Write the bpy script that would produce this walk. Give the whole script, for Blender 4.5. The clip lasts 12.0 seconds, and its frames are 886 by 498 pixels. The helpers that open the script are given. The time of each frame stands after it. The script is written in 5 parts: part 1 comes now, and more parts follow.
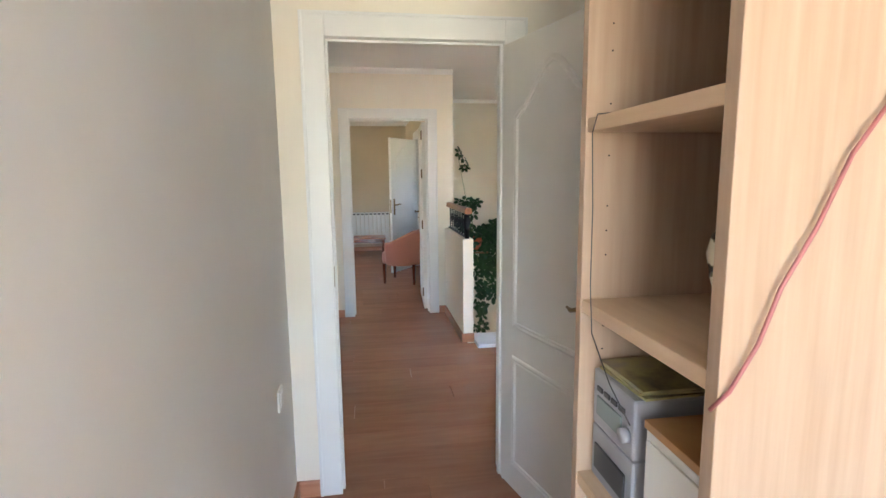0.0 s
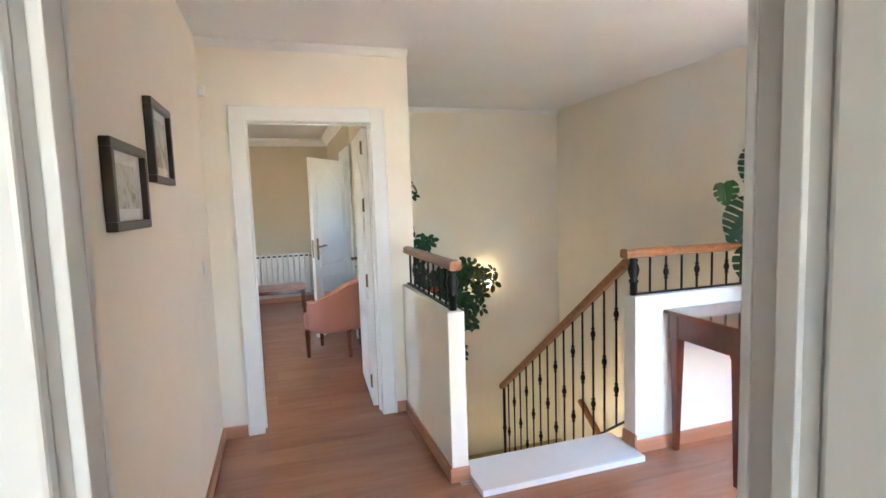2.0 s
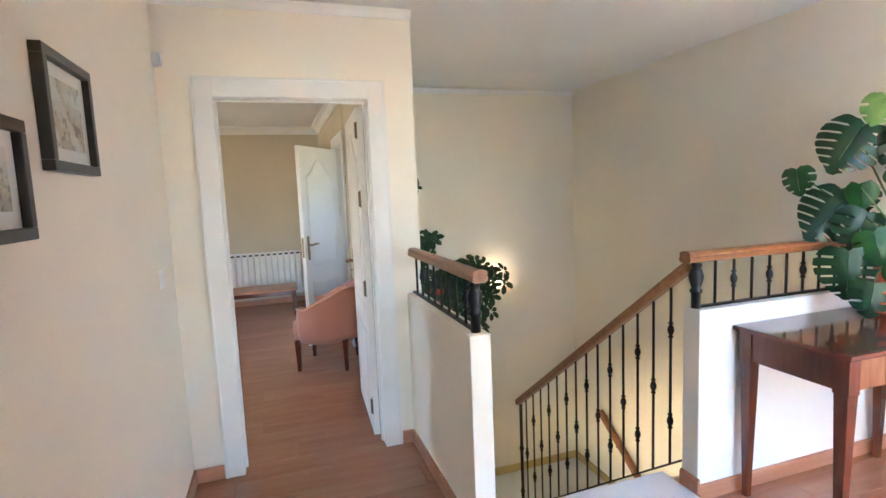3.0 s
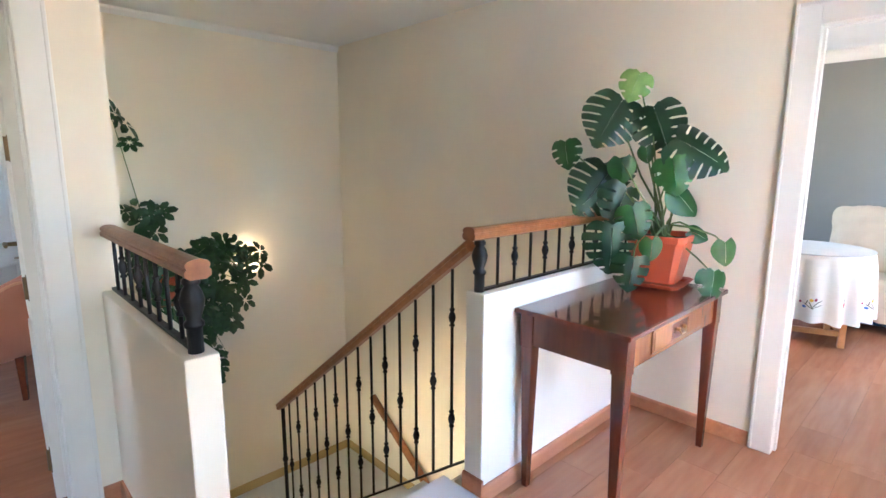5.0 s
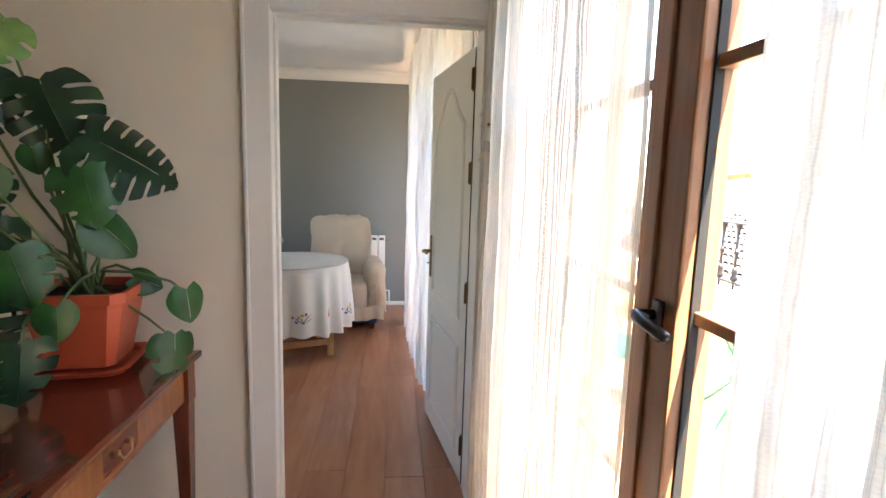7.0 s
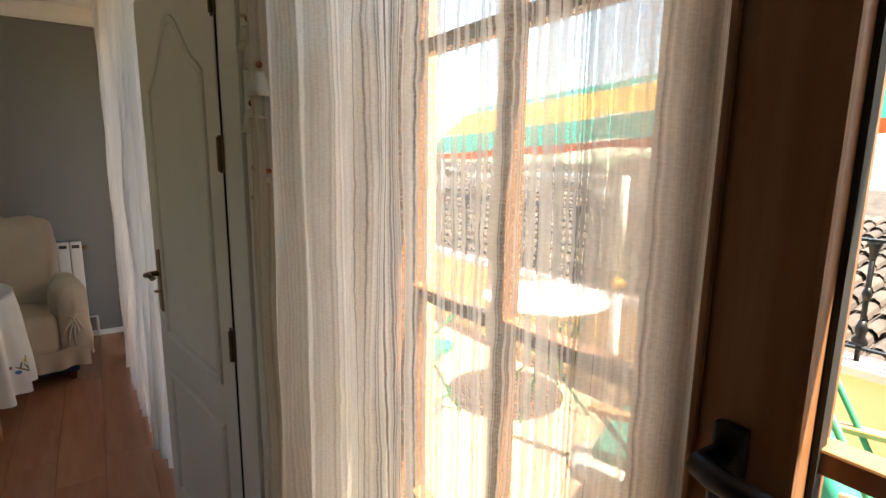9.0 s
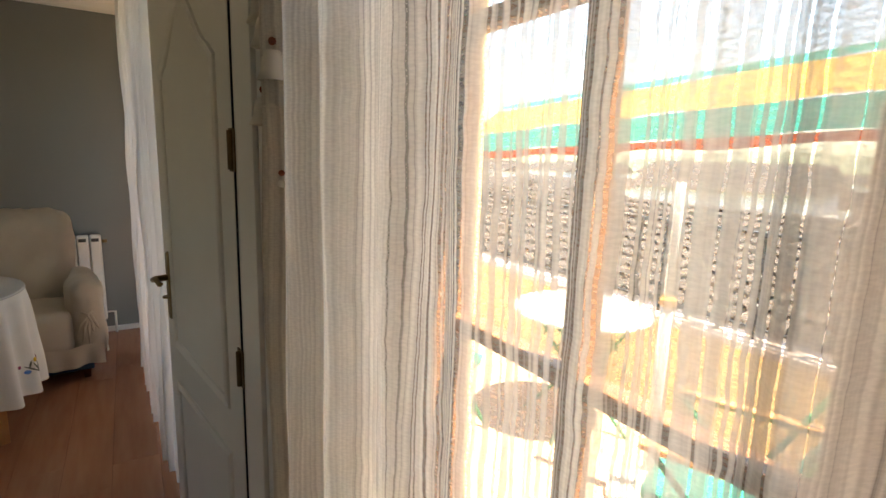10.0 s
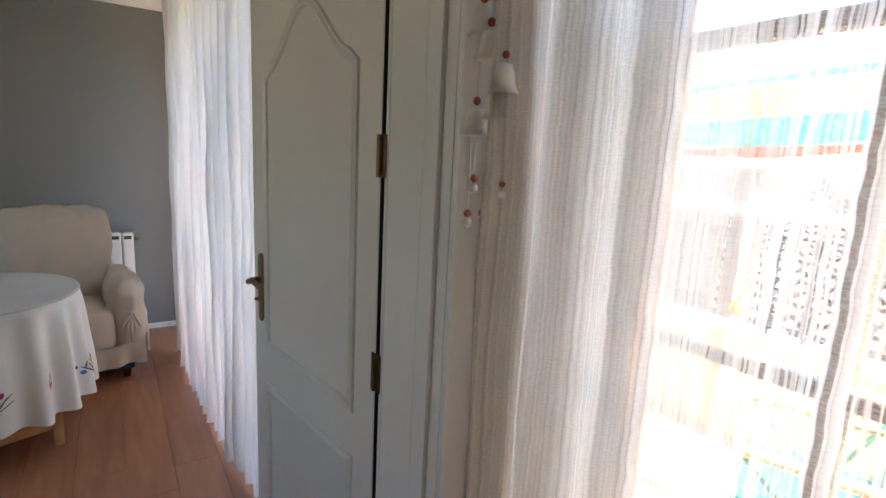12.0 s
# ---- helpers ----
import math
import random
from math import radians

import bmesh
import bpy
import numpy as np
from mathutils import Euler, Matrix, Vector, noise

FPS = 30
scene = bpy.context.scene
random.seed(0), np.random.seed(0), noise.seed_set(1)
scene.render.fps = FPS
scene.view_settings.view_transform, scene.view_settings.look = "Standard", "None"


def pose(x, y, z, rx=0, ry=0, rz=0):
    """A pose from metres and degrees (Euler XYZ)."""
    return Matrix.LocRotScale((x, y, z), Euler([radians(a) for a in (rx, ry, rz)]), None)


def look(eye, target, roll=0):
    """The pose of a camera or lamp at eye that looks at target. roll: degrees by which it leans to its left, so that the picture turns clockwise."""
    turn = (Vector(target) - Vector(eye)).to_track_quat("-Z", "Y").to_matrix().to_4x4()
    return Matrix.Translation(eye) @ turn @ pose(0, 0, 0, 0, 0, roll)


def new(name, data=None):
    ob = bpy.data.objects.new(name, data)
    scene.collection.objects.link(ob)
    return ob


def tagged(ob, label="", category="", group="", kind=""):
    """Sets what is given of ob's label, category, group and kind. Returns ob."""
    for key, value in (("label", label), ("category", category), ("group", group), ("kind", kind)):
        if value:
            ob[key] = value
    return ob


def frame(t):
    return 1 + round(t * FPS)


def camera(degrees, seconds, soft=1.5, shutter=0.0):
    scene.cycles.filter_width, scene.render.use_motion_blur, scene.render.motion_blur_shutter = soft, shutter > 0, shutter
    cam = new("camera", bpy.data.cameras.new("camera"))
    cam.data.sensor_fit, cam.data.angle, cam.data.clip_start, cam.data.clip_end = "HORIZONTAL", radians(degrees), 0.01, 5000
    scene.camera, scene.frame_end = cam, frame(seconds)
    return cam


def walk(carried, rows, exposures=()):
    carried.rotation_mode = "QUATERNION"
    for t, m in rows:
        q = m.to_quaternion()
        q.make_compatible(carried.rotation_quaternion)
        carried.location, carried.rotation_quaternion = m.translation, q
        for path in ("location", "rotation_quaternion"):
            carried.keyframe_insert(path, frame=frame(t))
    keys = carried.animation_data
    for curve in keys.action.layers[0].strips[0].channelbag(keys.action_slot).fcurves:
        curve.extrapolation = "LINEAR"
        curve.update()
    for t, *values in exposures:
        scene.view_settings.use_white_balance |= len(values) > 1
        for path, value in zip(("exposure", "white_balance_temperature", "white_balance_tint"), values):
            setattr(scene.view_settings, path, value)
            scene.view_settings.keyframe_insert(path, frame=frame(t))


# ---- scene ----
cam = camera(82.1, 12.0)
PATH = [
    (0, (0.425, -5.286, 1.465), (0.711, -3.327, 1.177), -0.6),
    (0.5, (0.411, -4.864, 1.47), (0.805, -2.922, 1.204), -0.2),
    (1, (0.413, -4.353, 1.445), (0.914, -2.43, 1.222), -0.7),
    (1.5, (0.401, -3.89, 1.457), (0.98, -1.984, 1.268), -1.3),
    (2, (0.431, -3.467, 1.487), (1.033, -1.569, 1.301), -1.9),
    (2.5, (0.445, -3.145, 1.498), (1.055, -1.251, 1.293), -2.5),
    (2.7, (0.466, -3.041, 1.502), (1.067, -1.146, 1.285), -2.6),
    (4.3, (0.712, -2.406, 1.453), (1.744, -0.714, 1.186), -0.8),
    (4.5, (0.733, -2.389, 1.455), (1.861, -0.765, 1.156), -0.7),
    (5, (0.833, -2.402, 1.435), (2.198, -0.979, 1.099), 0.2),
    (5.5, (1.019, -2.419, 1.45), (2.633, -1.287, 1.115), 0.9),
    (6, (1.216, -2.409, 1.451), (3.057, -1.691, 1.146), 1.4),
    (6.5, (1.467, -2.331, 1.464), (3.431, -2.077, 1.18), 1.7),
    (7, (1.699, -2.288, 1.46), (3.669, -2.49, 1.18), 1.7),
    (7.5, (1.987, -2.297, 1.469), (3.878, -2.882, 1.185), 1.6),
    (7.7, (2.061, -2.289, 1.461), (3.903, -3.008, 1.159), 1.8),
    (9.3, (2.537, -2.386, 1.477), (4.156, -3.508, 1.129), 0.6),
    (9.5, (2.586, -2.415, 1.478), (4.215, -3.521, 1.128), 1.0),
    (10, (2.65, -2.416, 1.482), (4.32, -3.457, 1.123), 1.9),
    (10.5, (2.741, -2.312, 1.484), (4.465, -3.258, 1.119), 2.3),
    (11, (2.848, -2.163, 1.5), (4.604, -3.057, 1.159), 2.7),
    (11.5, (2.883, -2.07, 1.51), (4.622, -2.999, 1.17), 2.7),
    (12, (2.841, -2.095, 1.487), (4.485, -3.177, 1.128), 2.9),
]
walk(cam, [(t, look(eye, target, roll)) for t, eye, target, roll in PATH],
     [(0, 5.35, 6200, 10), (0.5, 5.6, 6300, 10), (1.0, 5.65, 6300, 10), (1.5, 5.8, 6200, 10), (2.5, 5.8, 5900, 10), (5, 5.75, 5900, 10), (6.0, 5.4, 6100, 10), (6.5, 5.15, 6500, 10), (7.0, 4.3, 6800, 10), (7.7, 3.5, 7300, 10), (9.3, 2.7, 8300, 10), (10.5, 2.85, 8400, 10), (11, 3.6, 7100, 10), (11.5, 3.95, 6700, 10), (12, 3.55, 6500, 10)])

# ---- world, sun, large lights ----
W = bpy.data.worlds.new("sky")
scene.world = W
W.use_nodes = True
wn, wl = W.node_tree.nodes, W.node_tree.links
sky = wn.new("ShaderNodeTexSky")
sky.sky_type = "NISHITA"
sky.sun_disc = False
sky.sun_elevation = radians(68)
sky.sun_rotation = radians(248)
wl.new(sky.outputs[0], wn["Background"].inputs[0])
wn["Background"].inputs[1].default_value = 0.15

SUN_FROM = Vector((-0.45, -0.18, 1.3))
sun = new("sun", bpy.data.lights.new("sun", "SUN"))
sun.data.energy, sun.data.angle, sun.data.color = 5.0, radians(0.5), (1.0, 0.94, 0.84)
sun.matrix_world = look(SUN_FROM * 10, (0, 0, 0))


def window_light(name, eye, target, w, h, watts, colour=(0.93, 0.96, 1.0)):
    """Area lamp for sky light at an opening; some openings are unseen additions."""
    ob = new(name, bpy.data.lights.new(name, "AREA"))
    ob.data.shape, ob.data.size, ob.data.size_y = "RECTANGLE", w, h
    ob.data.energy, ob.data.color = watts, colour
    ob.matrix_world = look(eye, target)
    return ob


# Stands in for an unseen study window, placed to light wall and door evenly.
window_light("study_fill_light", (0.15, -8.98, 1.5), (0.4, -3.0, 1.3), 1.9, 1.4, 1.3, (0.96, 0.96, 1.0))
# Added lamp at an unseen west window, to light the bedroom.
window_light("bedroom_fill_light", (-2.98, 1.9, 1.5), (0.5, 2.2, 1.0), 1.0, 1.0, 0.025)
window_light("sitting_window_light", (5.7, -2.98, 1.25), (5.7, 0, 1.0), 1.8, 2.1, 0.05)
window_light("sitting_north_light", (5.3, 1.62, 1.5), (5.0, -2.0, 1.0), 1.2, 1.1, 0.17)
# Fill lamp added below the landing to lift the stairwell; no source is known.
window_light("stairwell_fill_light", (1.205, -0.45, -1.85), (3.2, 0.6, -0.4), 0.9, 0.5, 0.005)

# ---- materials ----


class Mat:
    """A node material under construction."""

    def __init__(self, name, rough=0.6, metal=0.0, spec=0.5):
        self.m = bpy.data.materials.new(name)
        self.m.use_nodes = True
        self.n, self.l = self.m.node_tree.nodes, self.m.node_tree.links
        self.b = self.n["Principled BSDF"]
        self.b.inputs["Roughness"].default_value = rough
        self.b.inputs["Metallic"].default_value = metal
        self.b.inputs["Specular IOR Level"].default_value = spec
        self.coord = self.n.new("ShaderNodeTexCoord").outputs["Object"]

    def node(self, kind, **sets):
        nd = self.n.new(kind)
        for k, v in sets.items():
            nd.inputs[k.replace("_", " ")].default_value = v
        return nd

    def mapped(self, scale, src=None):
        mp = self.n.new("ShaderNodeMapping")
        mp.inputs["Scale"].default_value = scale
        self.l.new(src or self.coord, mp.inputs[0])
        return mp.outputs[0]

    def noise(self, scale, detail=4, stretch=(1, 1, 1), src=None):
        nd = self.node("ShaderNodeTexNoise", Scale=scale, Detail=detail)
        self.l.new(self.mapped(stretch, src), nd.inputs["Vector"])
        return nd.outputs[0]

    def ramp(self, fac, *stops):
        nd = self.n.new("ShaderNodeValToRGB")
        el = nd.color_ramp.elements
        while len(el) < len(stops):
            el.new(0.5)
        for e, (p, c) in zip(el, stops):
            e.position, e.color = p, (*c, 1)
        self.l.new(fac, nd.inputs[0])
        return nd.outputs[0]

    def mix(self, fac, a, b, mode="MIX"):
        nd = self.n.new("ShaderNodeMix")
        nd.data_type, nd.blend_type = "RGBA", mode
        for slot, v in ((0, fac), (6, a), (7, b)):
            if isinstance(v, (int, float)):
                nd.inputs[slot].default_value = v
            elif isinstance(v, tuple):
                nd.inputs[slot].default_value = (*v, 1)
            else:
                self.l.new(v, nd.inputs[slot])
        return nd.outputs[2]

    def colour(self, c):
        if isinstance(c, tuple):
            self.b.inputs["Base Color"].default_value = (*c, 1)
        else:
            self.l.new(c, self.b.inputs["Base Color"])
        return self

    def bump(self, height, strength=0.2, dist=0.01):
        nd = self.node("ShaderNodeBump", Strength=strength, Distance=dist)
        self.l.new(height, nd.inputs["Height"])
        self.l.new(nd.outputs[0], self.b.inputs["Normal"])
        return self

    def rough(self, fac, lo, hi):
        nd = self.n.new("ShaderNodeMapRange")
        nd.inputs[3].default_value, nd.inputs[4].default_value = lo, hi
        self.l.new(fac, nd.inputs[0])
        self.l.new(nd.outputs[0], self.b.inputs["Roughness"])
        return self


def tinted(c, k):
    return tuple(min(1, v * k) for v in c)


def plaster(name, c):
    m = Mat(name, 0.85, spec=0.25)
    soft = m.noise(1.3, 3)
    fine = m.noise(160, 3)
    m.colour(m.ramp(soft, (0.3, tinted(c, 0.96)), (0.7, tinted(c, 1.03))))
    return m.bump(fine, 0.12, 0.002).m


def paint(name, c, rough=0.35):
    m = Mat(name, rough, spec=0.4)
    soft = m.noise(3, 4)
    m.colour(m.ramp(soft, (0.3, tinted(c, 0.95)), (0.7, tinted(c, 1.02))))
    m.rough(m.noise(6, 2), rough - 0.01, rough + 0.05)
    return m.bump(m.noise(70, 3, (1, 1, 0.15)), 0.012, 0.001).m


def wood(name, dark, light, rough=0.35, along=(1, 12, 12), scale=5, coat=0.0):
    m = Mat(name, rough)
    info = m.n.new("ShaderNodeObjectInfo")
    add = m.n.new("ShaderNodeVectorMath")
    mul = m.n.new("ShaderNodeVectorMath")
    mul.operation = "SCALE"
    mul.inputs[0].default_value = (7.3, 3.1, 5.7)
    m.l.new(info.outputs["Random"], mul.inputs["Scale"])
    m.l.new(m.coord, add.inputs[0])
    m.l.new(mul.outputs[0], add.inputs[1])
    src = add.outputs[0]
    grain = m.noise(scale, 5, along, src)
    broad = m.noise(scale * 0.35, 3, along, src)
    base = m.ramp(grain, (0.3, dark), (0.5, tuple((a + b) / 2 for a, b in zip(dark, light))), (0.7, light))
    base = m.mix(0.35, base, m.ramp(broad, (0.3, dark), (0.7, light)))
    vary = m.ramp(info.outputs["Random"], (0.0, (0.92, 0.92, 0.92)), (1.0, (1.05, 1.05, 1.05)))
    m.colour(m.mix(1.0, base, vary, "MULTIPLY"))
    m.rough(broad, rough - 0.02, rough + 0.03)
    m.b.inputs["Coat Weight"].default_value = coat
    m.b.inputs["Coat Roughness"].default_value = 0.08
    return m.bump(m.noise(scale * 9, 3, along, src), 0.015, 0.001).m


def metal(name, c, rough=0.35, full=1.0):
    m = Mat(name, rough, full)
    m.colour(m.ramp(m.noise(25, 4), (0.3, tinted(c, 0.8)), (0.7, tinted(c, 1.1))))
    m.rough(m.noise(60, 3), rough - 0.08, rough + 0.12)
    return m.m


def cloth(name, c, rough=0.95, weave=400, see=0.0):
    m = Mat(name, rough, spec=0.15)
    m.colour(m.ramp(m.noise(4, 4), (0.3, tinted(c, 0.93)), (0.7, tinted(c, 1.04))))
    m.b.inputs["Sheen Weight"].default_value = 0.15
    m.bump(m.noise(weave, 2), 0.25, 0.002)
    if see:
        t = m.node("ShaderNodeBsdfTranslucent", Color=(*c, 1))
        mx = m.node("ShaderNodeMixShader", Fac=see)
        m.l.new(m.b.outputs[0], mx.inputs[1])
        m.l.new(t.outputs[0], mx.inputs[2])
        m.l.new(mx.outputs[0], m.n["Material Output"].inputs[0])
    return m.m


def striped_sheer(name, c, dense=0.97, thin=0.36):
    """A net curtain with woven bands: wavy dense cords of many widths on an open net."""
    m = Mat(name, 0.9, spec=0.1)
    uv = m.n.new("ShaderNodeUVMap").outputs[0]
    wave = m.noise(1.0, 2, (16, 24, 1), uv)
    cmb = m.n.new("ShaderNodeCombineXYZ")
    m.l.new(wave, cmb.inputs[0])
    shift = m.n.new("ShaderNodeVectorMath")
    shift.operation = "MULTIPLY_ADD"
    m.l.new(cmb.outputs[0], shift.inputs[0])
    shift.inputs[1].default_value = (0.007, 0, 0)
    m.l.new(uv, shift.inputs[2])
    src = shift.outputs[0]
    cord = m.noise(1.0, 1.5, (150, 0.05, 1), src)
    sep = m.n.new("ShaderNodeSeparateXYZ")
    m.l.new(uv, sep.inputs[0])
    turn = m.n.new("ShaderNodeMath")
    turn.operation = "MULTIPLY"
    turn.inputs[1].default_value = 2 * math.pi / 1.5
    m.l.new(sep.outputs[0], turn.inputs[0])
    zone = m.n.new("ShaderNodeMath")
    zone.operation = "COSINE"
    m.l.new(turn.outputs[0], zone.inputs[0])
    zone = zone.outputs[0]
    weft = m.noise(1.0, 2, (130, 420, 1), uv)
    slub = m.noise(1.0, 3, (55, 9, 1), src)
    both = m.n.new("ShaderNodeMath")
    both.operation = "MULTIPLY_ADD"
    m.l.new(zone, both.inputs[0])
    both.inputs[1].default_value = 0.19
    m.l.new(cord, both.inputs[2])
    cover = m.ramp(both.outputs[0], (0.285, (thin,) * 3), (0.32, (thin * 0.2 + dense * 0.8,) * 3), (0.58, (dense,) * 3))
    cover = m.mix(0.10, cover, m.ramp(weft, (0.40, (0, 0, 0)), (0.60, (1, 1, 1))))
    tone = m.ramp(slub, (0.3, tinted(c, 0.90)), (0.7, tinted(c, 1.04)))
    tone = m.mix(1.0, tone, m.ramp(cord, (0.36, (0.80, 0.78, 0.77)), (0.60, (1.04, 1.04, 1.04))), "MULTIPLY")
    m.colour(tone)
    tl = m.n.new("ShaderNodeBsdfTranslucent")
    m.l.new(tone, tl.inputs["Color"])
    body = m.node("ShaderNodeMixShader", Fac=0.72)
    m.l.new(m.b.outputs[0], body.inputs[1])
    m.l.new(tl.outputs[0], body.inputs[2])
    clear = m.n.new("ShaderNodeBsdfTransparent")
    mx = m.n.new("ShaderNodeMixShader")
    m.l.new(cover, mx.inputs[0])
    m.l.new(clear.outputs[0], mx.inputs[1])
    m.l.new(body.outputs[0], mx.inputs[2])
    m.l.new(mx.outputs[0], m.n["Material Output"].inputs[0])
    m.bump(slub, 0.35, 0.003)
    return m.m


def glass(name, tint=(1, 1, 1)):
    """Clear sheet glass: see-through, with a mirror gloss that grows at grazing angles."""
    m = Mat(name)
    g = m.node("ShaderNodeBsdfGlossy", Roughness=0.02)
    t = m.node("ShaderNodeBsdfTransparent", Color=(*tint, 1))
    lw = m.n.new("ShaderNodeLayerWeight")
    lw.inputs[0].default_value = 0.5
    fac = m.ramp(lw.outputs["Facing"], (0.0, (0.03, 0.03, 0.03)), (0.6, (0.05, 0.05, 0.05)), (0.85, (0.22, 0.22, 0.22)), (1.0, (0.9, 0.9, 0.9)))
    mx = m.n.new("ShaderNodeMixShader")
    m.l.new(fac, mx.inputs[0])
    m.l.new(t.outputs[0], mx.inputs[1])
    m.l.new(g.outputs[0], mx.inputs[2])
    m.l.new(mx.outputs[0], m.n["Material Output"].inputs[0])
    return m.m


def leafy(name, dark, light, rough=0.32):
    m = Mat(name, rough, spec=0.38)
    info = m.n.new("ShaderNodeObjectInfo")
    c = m.ramp(m.noise(14, 4), (0.3, dark), (0.7, light))
    vary = m.ramp(info.outputs["Random"], (0.0, (0.75, 0.8, 0.75)), (1.0, (1.2, 1.15, 1.1)))
    m.colour(m.mix(1.0, c, vary, "MULTIPLY"))
    m.b.inputs["Transmission Weight"].default_value = 0.0
    return m.bump(m.noise(40, 3), 0.2, 0.004).m


CREAM = plaster("cream_wall_paint", (0.84, 0.775, 0.66))
WHITE_WALL = plaster("white_wall_paint", (0.82, 0.80, 0.76))
GREY_WALL = plaster("grey_wall_paint", (0.215, 0.22, 0.212))
BEIGE_WALL = plaster("beige_wall_paint", (0.54, 0.46, 0.34))
STUDY_WALL = plaster("study_wall_paint", (0.79, 0.76, 0.72))
CEIL = plaster("ceiling_paint", (0.80, 0.80, 0.79))
YELLOW_WALL = plaster("yellow_facade", (0.80, 0.58, 0.28))
TRIM = paint("white_gloss_paint", (0.80, 0.79, 0.76), 0.32)
DOOR_WHITE = paint("white_door_paint", (0.77, 0.74, 0.69), 0.40)
FLOOR_WOOD = wood("laminate_floor", (0.315, 0.135, 0.072), (0.400, 0.190, 0.106), 0.23, (0.4, 3.2, 3.2), 8)
SKIRT = wood("skirting_wood", (0.40, 0.17, 0.09), (0.52, 0.25, 0.14), 0.35, (1, 8, 8), 4)
# Panel beech, darkened in its colour to offset the strong study lamp.
BEECH_DIM = wood("beech_veneer_dimmed", (0.40, 0.265, 0.178), (0.50, 0.355, 0.25), 0.45, (14, 14, 0.7), 5)
RAIL_WOOD = wood("rail_wood", (0.21, 0.075, 0.026), (0.36, 0.145, 0.052), 0.36, (4, 4, 4), 8)
MAHOGANY = wood("mahogany", (0.085, 0.018, 0.008), (0.15, 0.036, 0.015), 0.22, (2, 10, 10), 4, 0.3)
MAHOGANY_UP = wood("mahogany_upright", (0.095, 0.020, 0.009), (0.15, 0.037, 0.015), 0.25, (10, 10, 1.5), 4, 0.3)
VENEER = wood("burl_veneer", (0.20, 0.065, 0.022), (0.30, 0.12, 0.045), 0.22, (14, 8, 2), 3, 0.3)
FRAME_WOOD = wood("window_wood", (0.20, 0.092, 0.042), (0.32, 0.155, 0.075), 0.35, (14, 14, 1), 4)
PINE = wood("pine_wood", (0.42, 0.20, 0.07), (0.58, 0.32, 0.13), 0.4, (3, 3, 3), 5)
IRON = metal("black_iron", (0.02, 0.02, 0.022), 0.4, 0.6)
DARK_METAL = metal("dark_handle_metal", (0.06, 0.06, 0.065), 0.3)
BRASS = metal("aged_brass", (0.27, 0.19, 0.10), 0.38)
BRONZE = metal("dull_bronze", (0.17, 0.11, 0.06), 0.42)
BLACK = paint("black_rubber_and_shade", (0.015, 0.015, 0.015), 0.6)
GLASS = glass("window_glass")

# ---- building blocks ----


def part(name, bm, material, parent=None, label="", smooth=False):
    """Links a bmesh as one mesh object, under a thing or a part."""
    me = bpy.data.meshes.new(name)
    bm.to_mesh(me)
    bm.free()
    me.materials.append(material)
    if smooth:
        for p in me.polygons:
            p.use_smooth = True
    ob = new(name, me)
    if parent is not None:
        ob.parent = parent
    if label:
        ob["label"] = label
    return ob


def thing(name, label, category, m=None, group="", kind=""):
    ob = new(name)
    ob.empty_display_size = 0.1
    if m is not None:
        ob.matrix_basis = m
    return tagged(ob, label, category, group, kind)


def setting(name, bm, material, label="", category="", smooth=False):
    return tagged(part(name, bm, material, smooth=smooth), label, category, kind="structure")


def box(bm, x0, x1, y0, y1, z0, z1, bevel=0.0):
    vs = [bm.verts.new((x, y, z)) for x in (x0, x1) for y in (y0, y1) for z in (z0, z1)]
    fs = []
    for q in ((0, 1, 3, 2), (4, 6, 7, 5), (0, 4, 5, 1), (2, 3, 7, 6), (0, 2, 6, 4), (1, 5, 7, 3)):
        fs.append(bm.faces.new([vs[i] for i in q]))
    if bevel:
        es = list({e for f in fs for e in f.edges})
        bmesh.ops.bevel(bm, geom=es, offset=bevel, segments=2, affect="EDGES", profile=0.6)
    return bm


def boxed(*a, bevel=0.0):
    return box(bmesh.new(), *a, bevel=bevel)


def ring(bm, c, r, axis, n=12, r2=None):
    """A ring of vertices round c across axis."""
    axis = Vector(axis).normalized()
    u = axis.orthogonal().normalized()
    if abs(axis.z) > 0.99:
        u = Vector((1, 0, 0))
    v = axis.cross(u)
    return [bm.verts.new(Vector(c) + u * r * math.cos(2 * math.pi * i / n) + v * (r2 or r) * math.sin(2 * math.pi * i / n)) for i in range(n)]


def bridge(bm, a, b, closed=True):
    n = len(a)
    for i in range(n if closed else n - 1):
        j = (i + 1) % n
        bm.faces.new((a[i], a[j], b[j], b[i]))


def tube(bm, pts, r, n=8, caps=True):
    """A round bar along pts; r is a number or one per point."""
    pts = [Vector(p) for p in pts]
    rs = r if isinstance(r, (list, tuple)) else [r] * len(pts)
    prev, u = None, None
    first = None
    for i, p in enumerate(pts):
        d = (pts[min(i + 1, len(pts) - 1)] - pts[max(i - 1, 0)]).normalized()
        if u is None:
            u = d.orthogonal().normalized()
        u = (u - d * u.dot(d)).normalized()
        v = d.cross(u)
        cur = [bm.verts.new(p + (u * math.cos(2 * math.pi * k / n) + v * math.sin(2 * math.pi * k / n)) * rs[i]) for k in range(n)]
        if prev:
            bridge(bm, prev, cur)
        else:
            first = cur
        prev = cur
    if caps:
        bm.faces.new(first[::-1])
        bm.faces.new(prev)
    return bm


def lathe(bm, profile, c=(0, 0, 0), n=20):
    """Turned shape: profile of (radius, height) about the upright axis at c."""
    prev = None
    for r, z in profile:
        cur = ring(bm, (c[0], c[1], c[2] + z), max(r, 0.0005), (0, 0, 1), n)
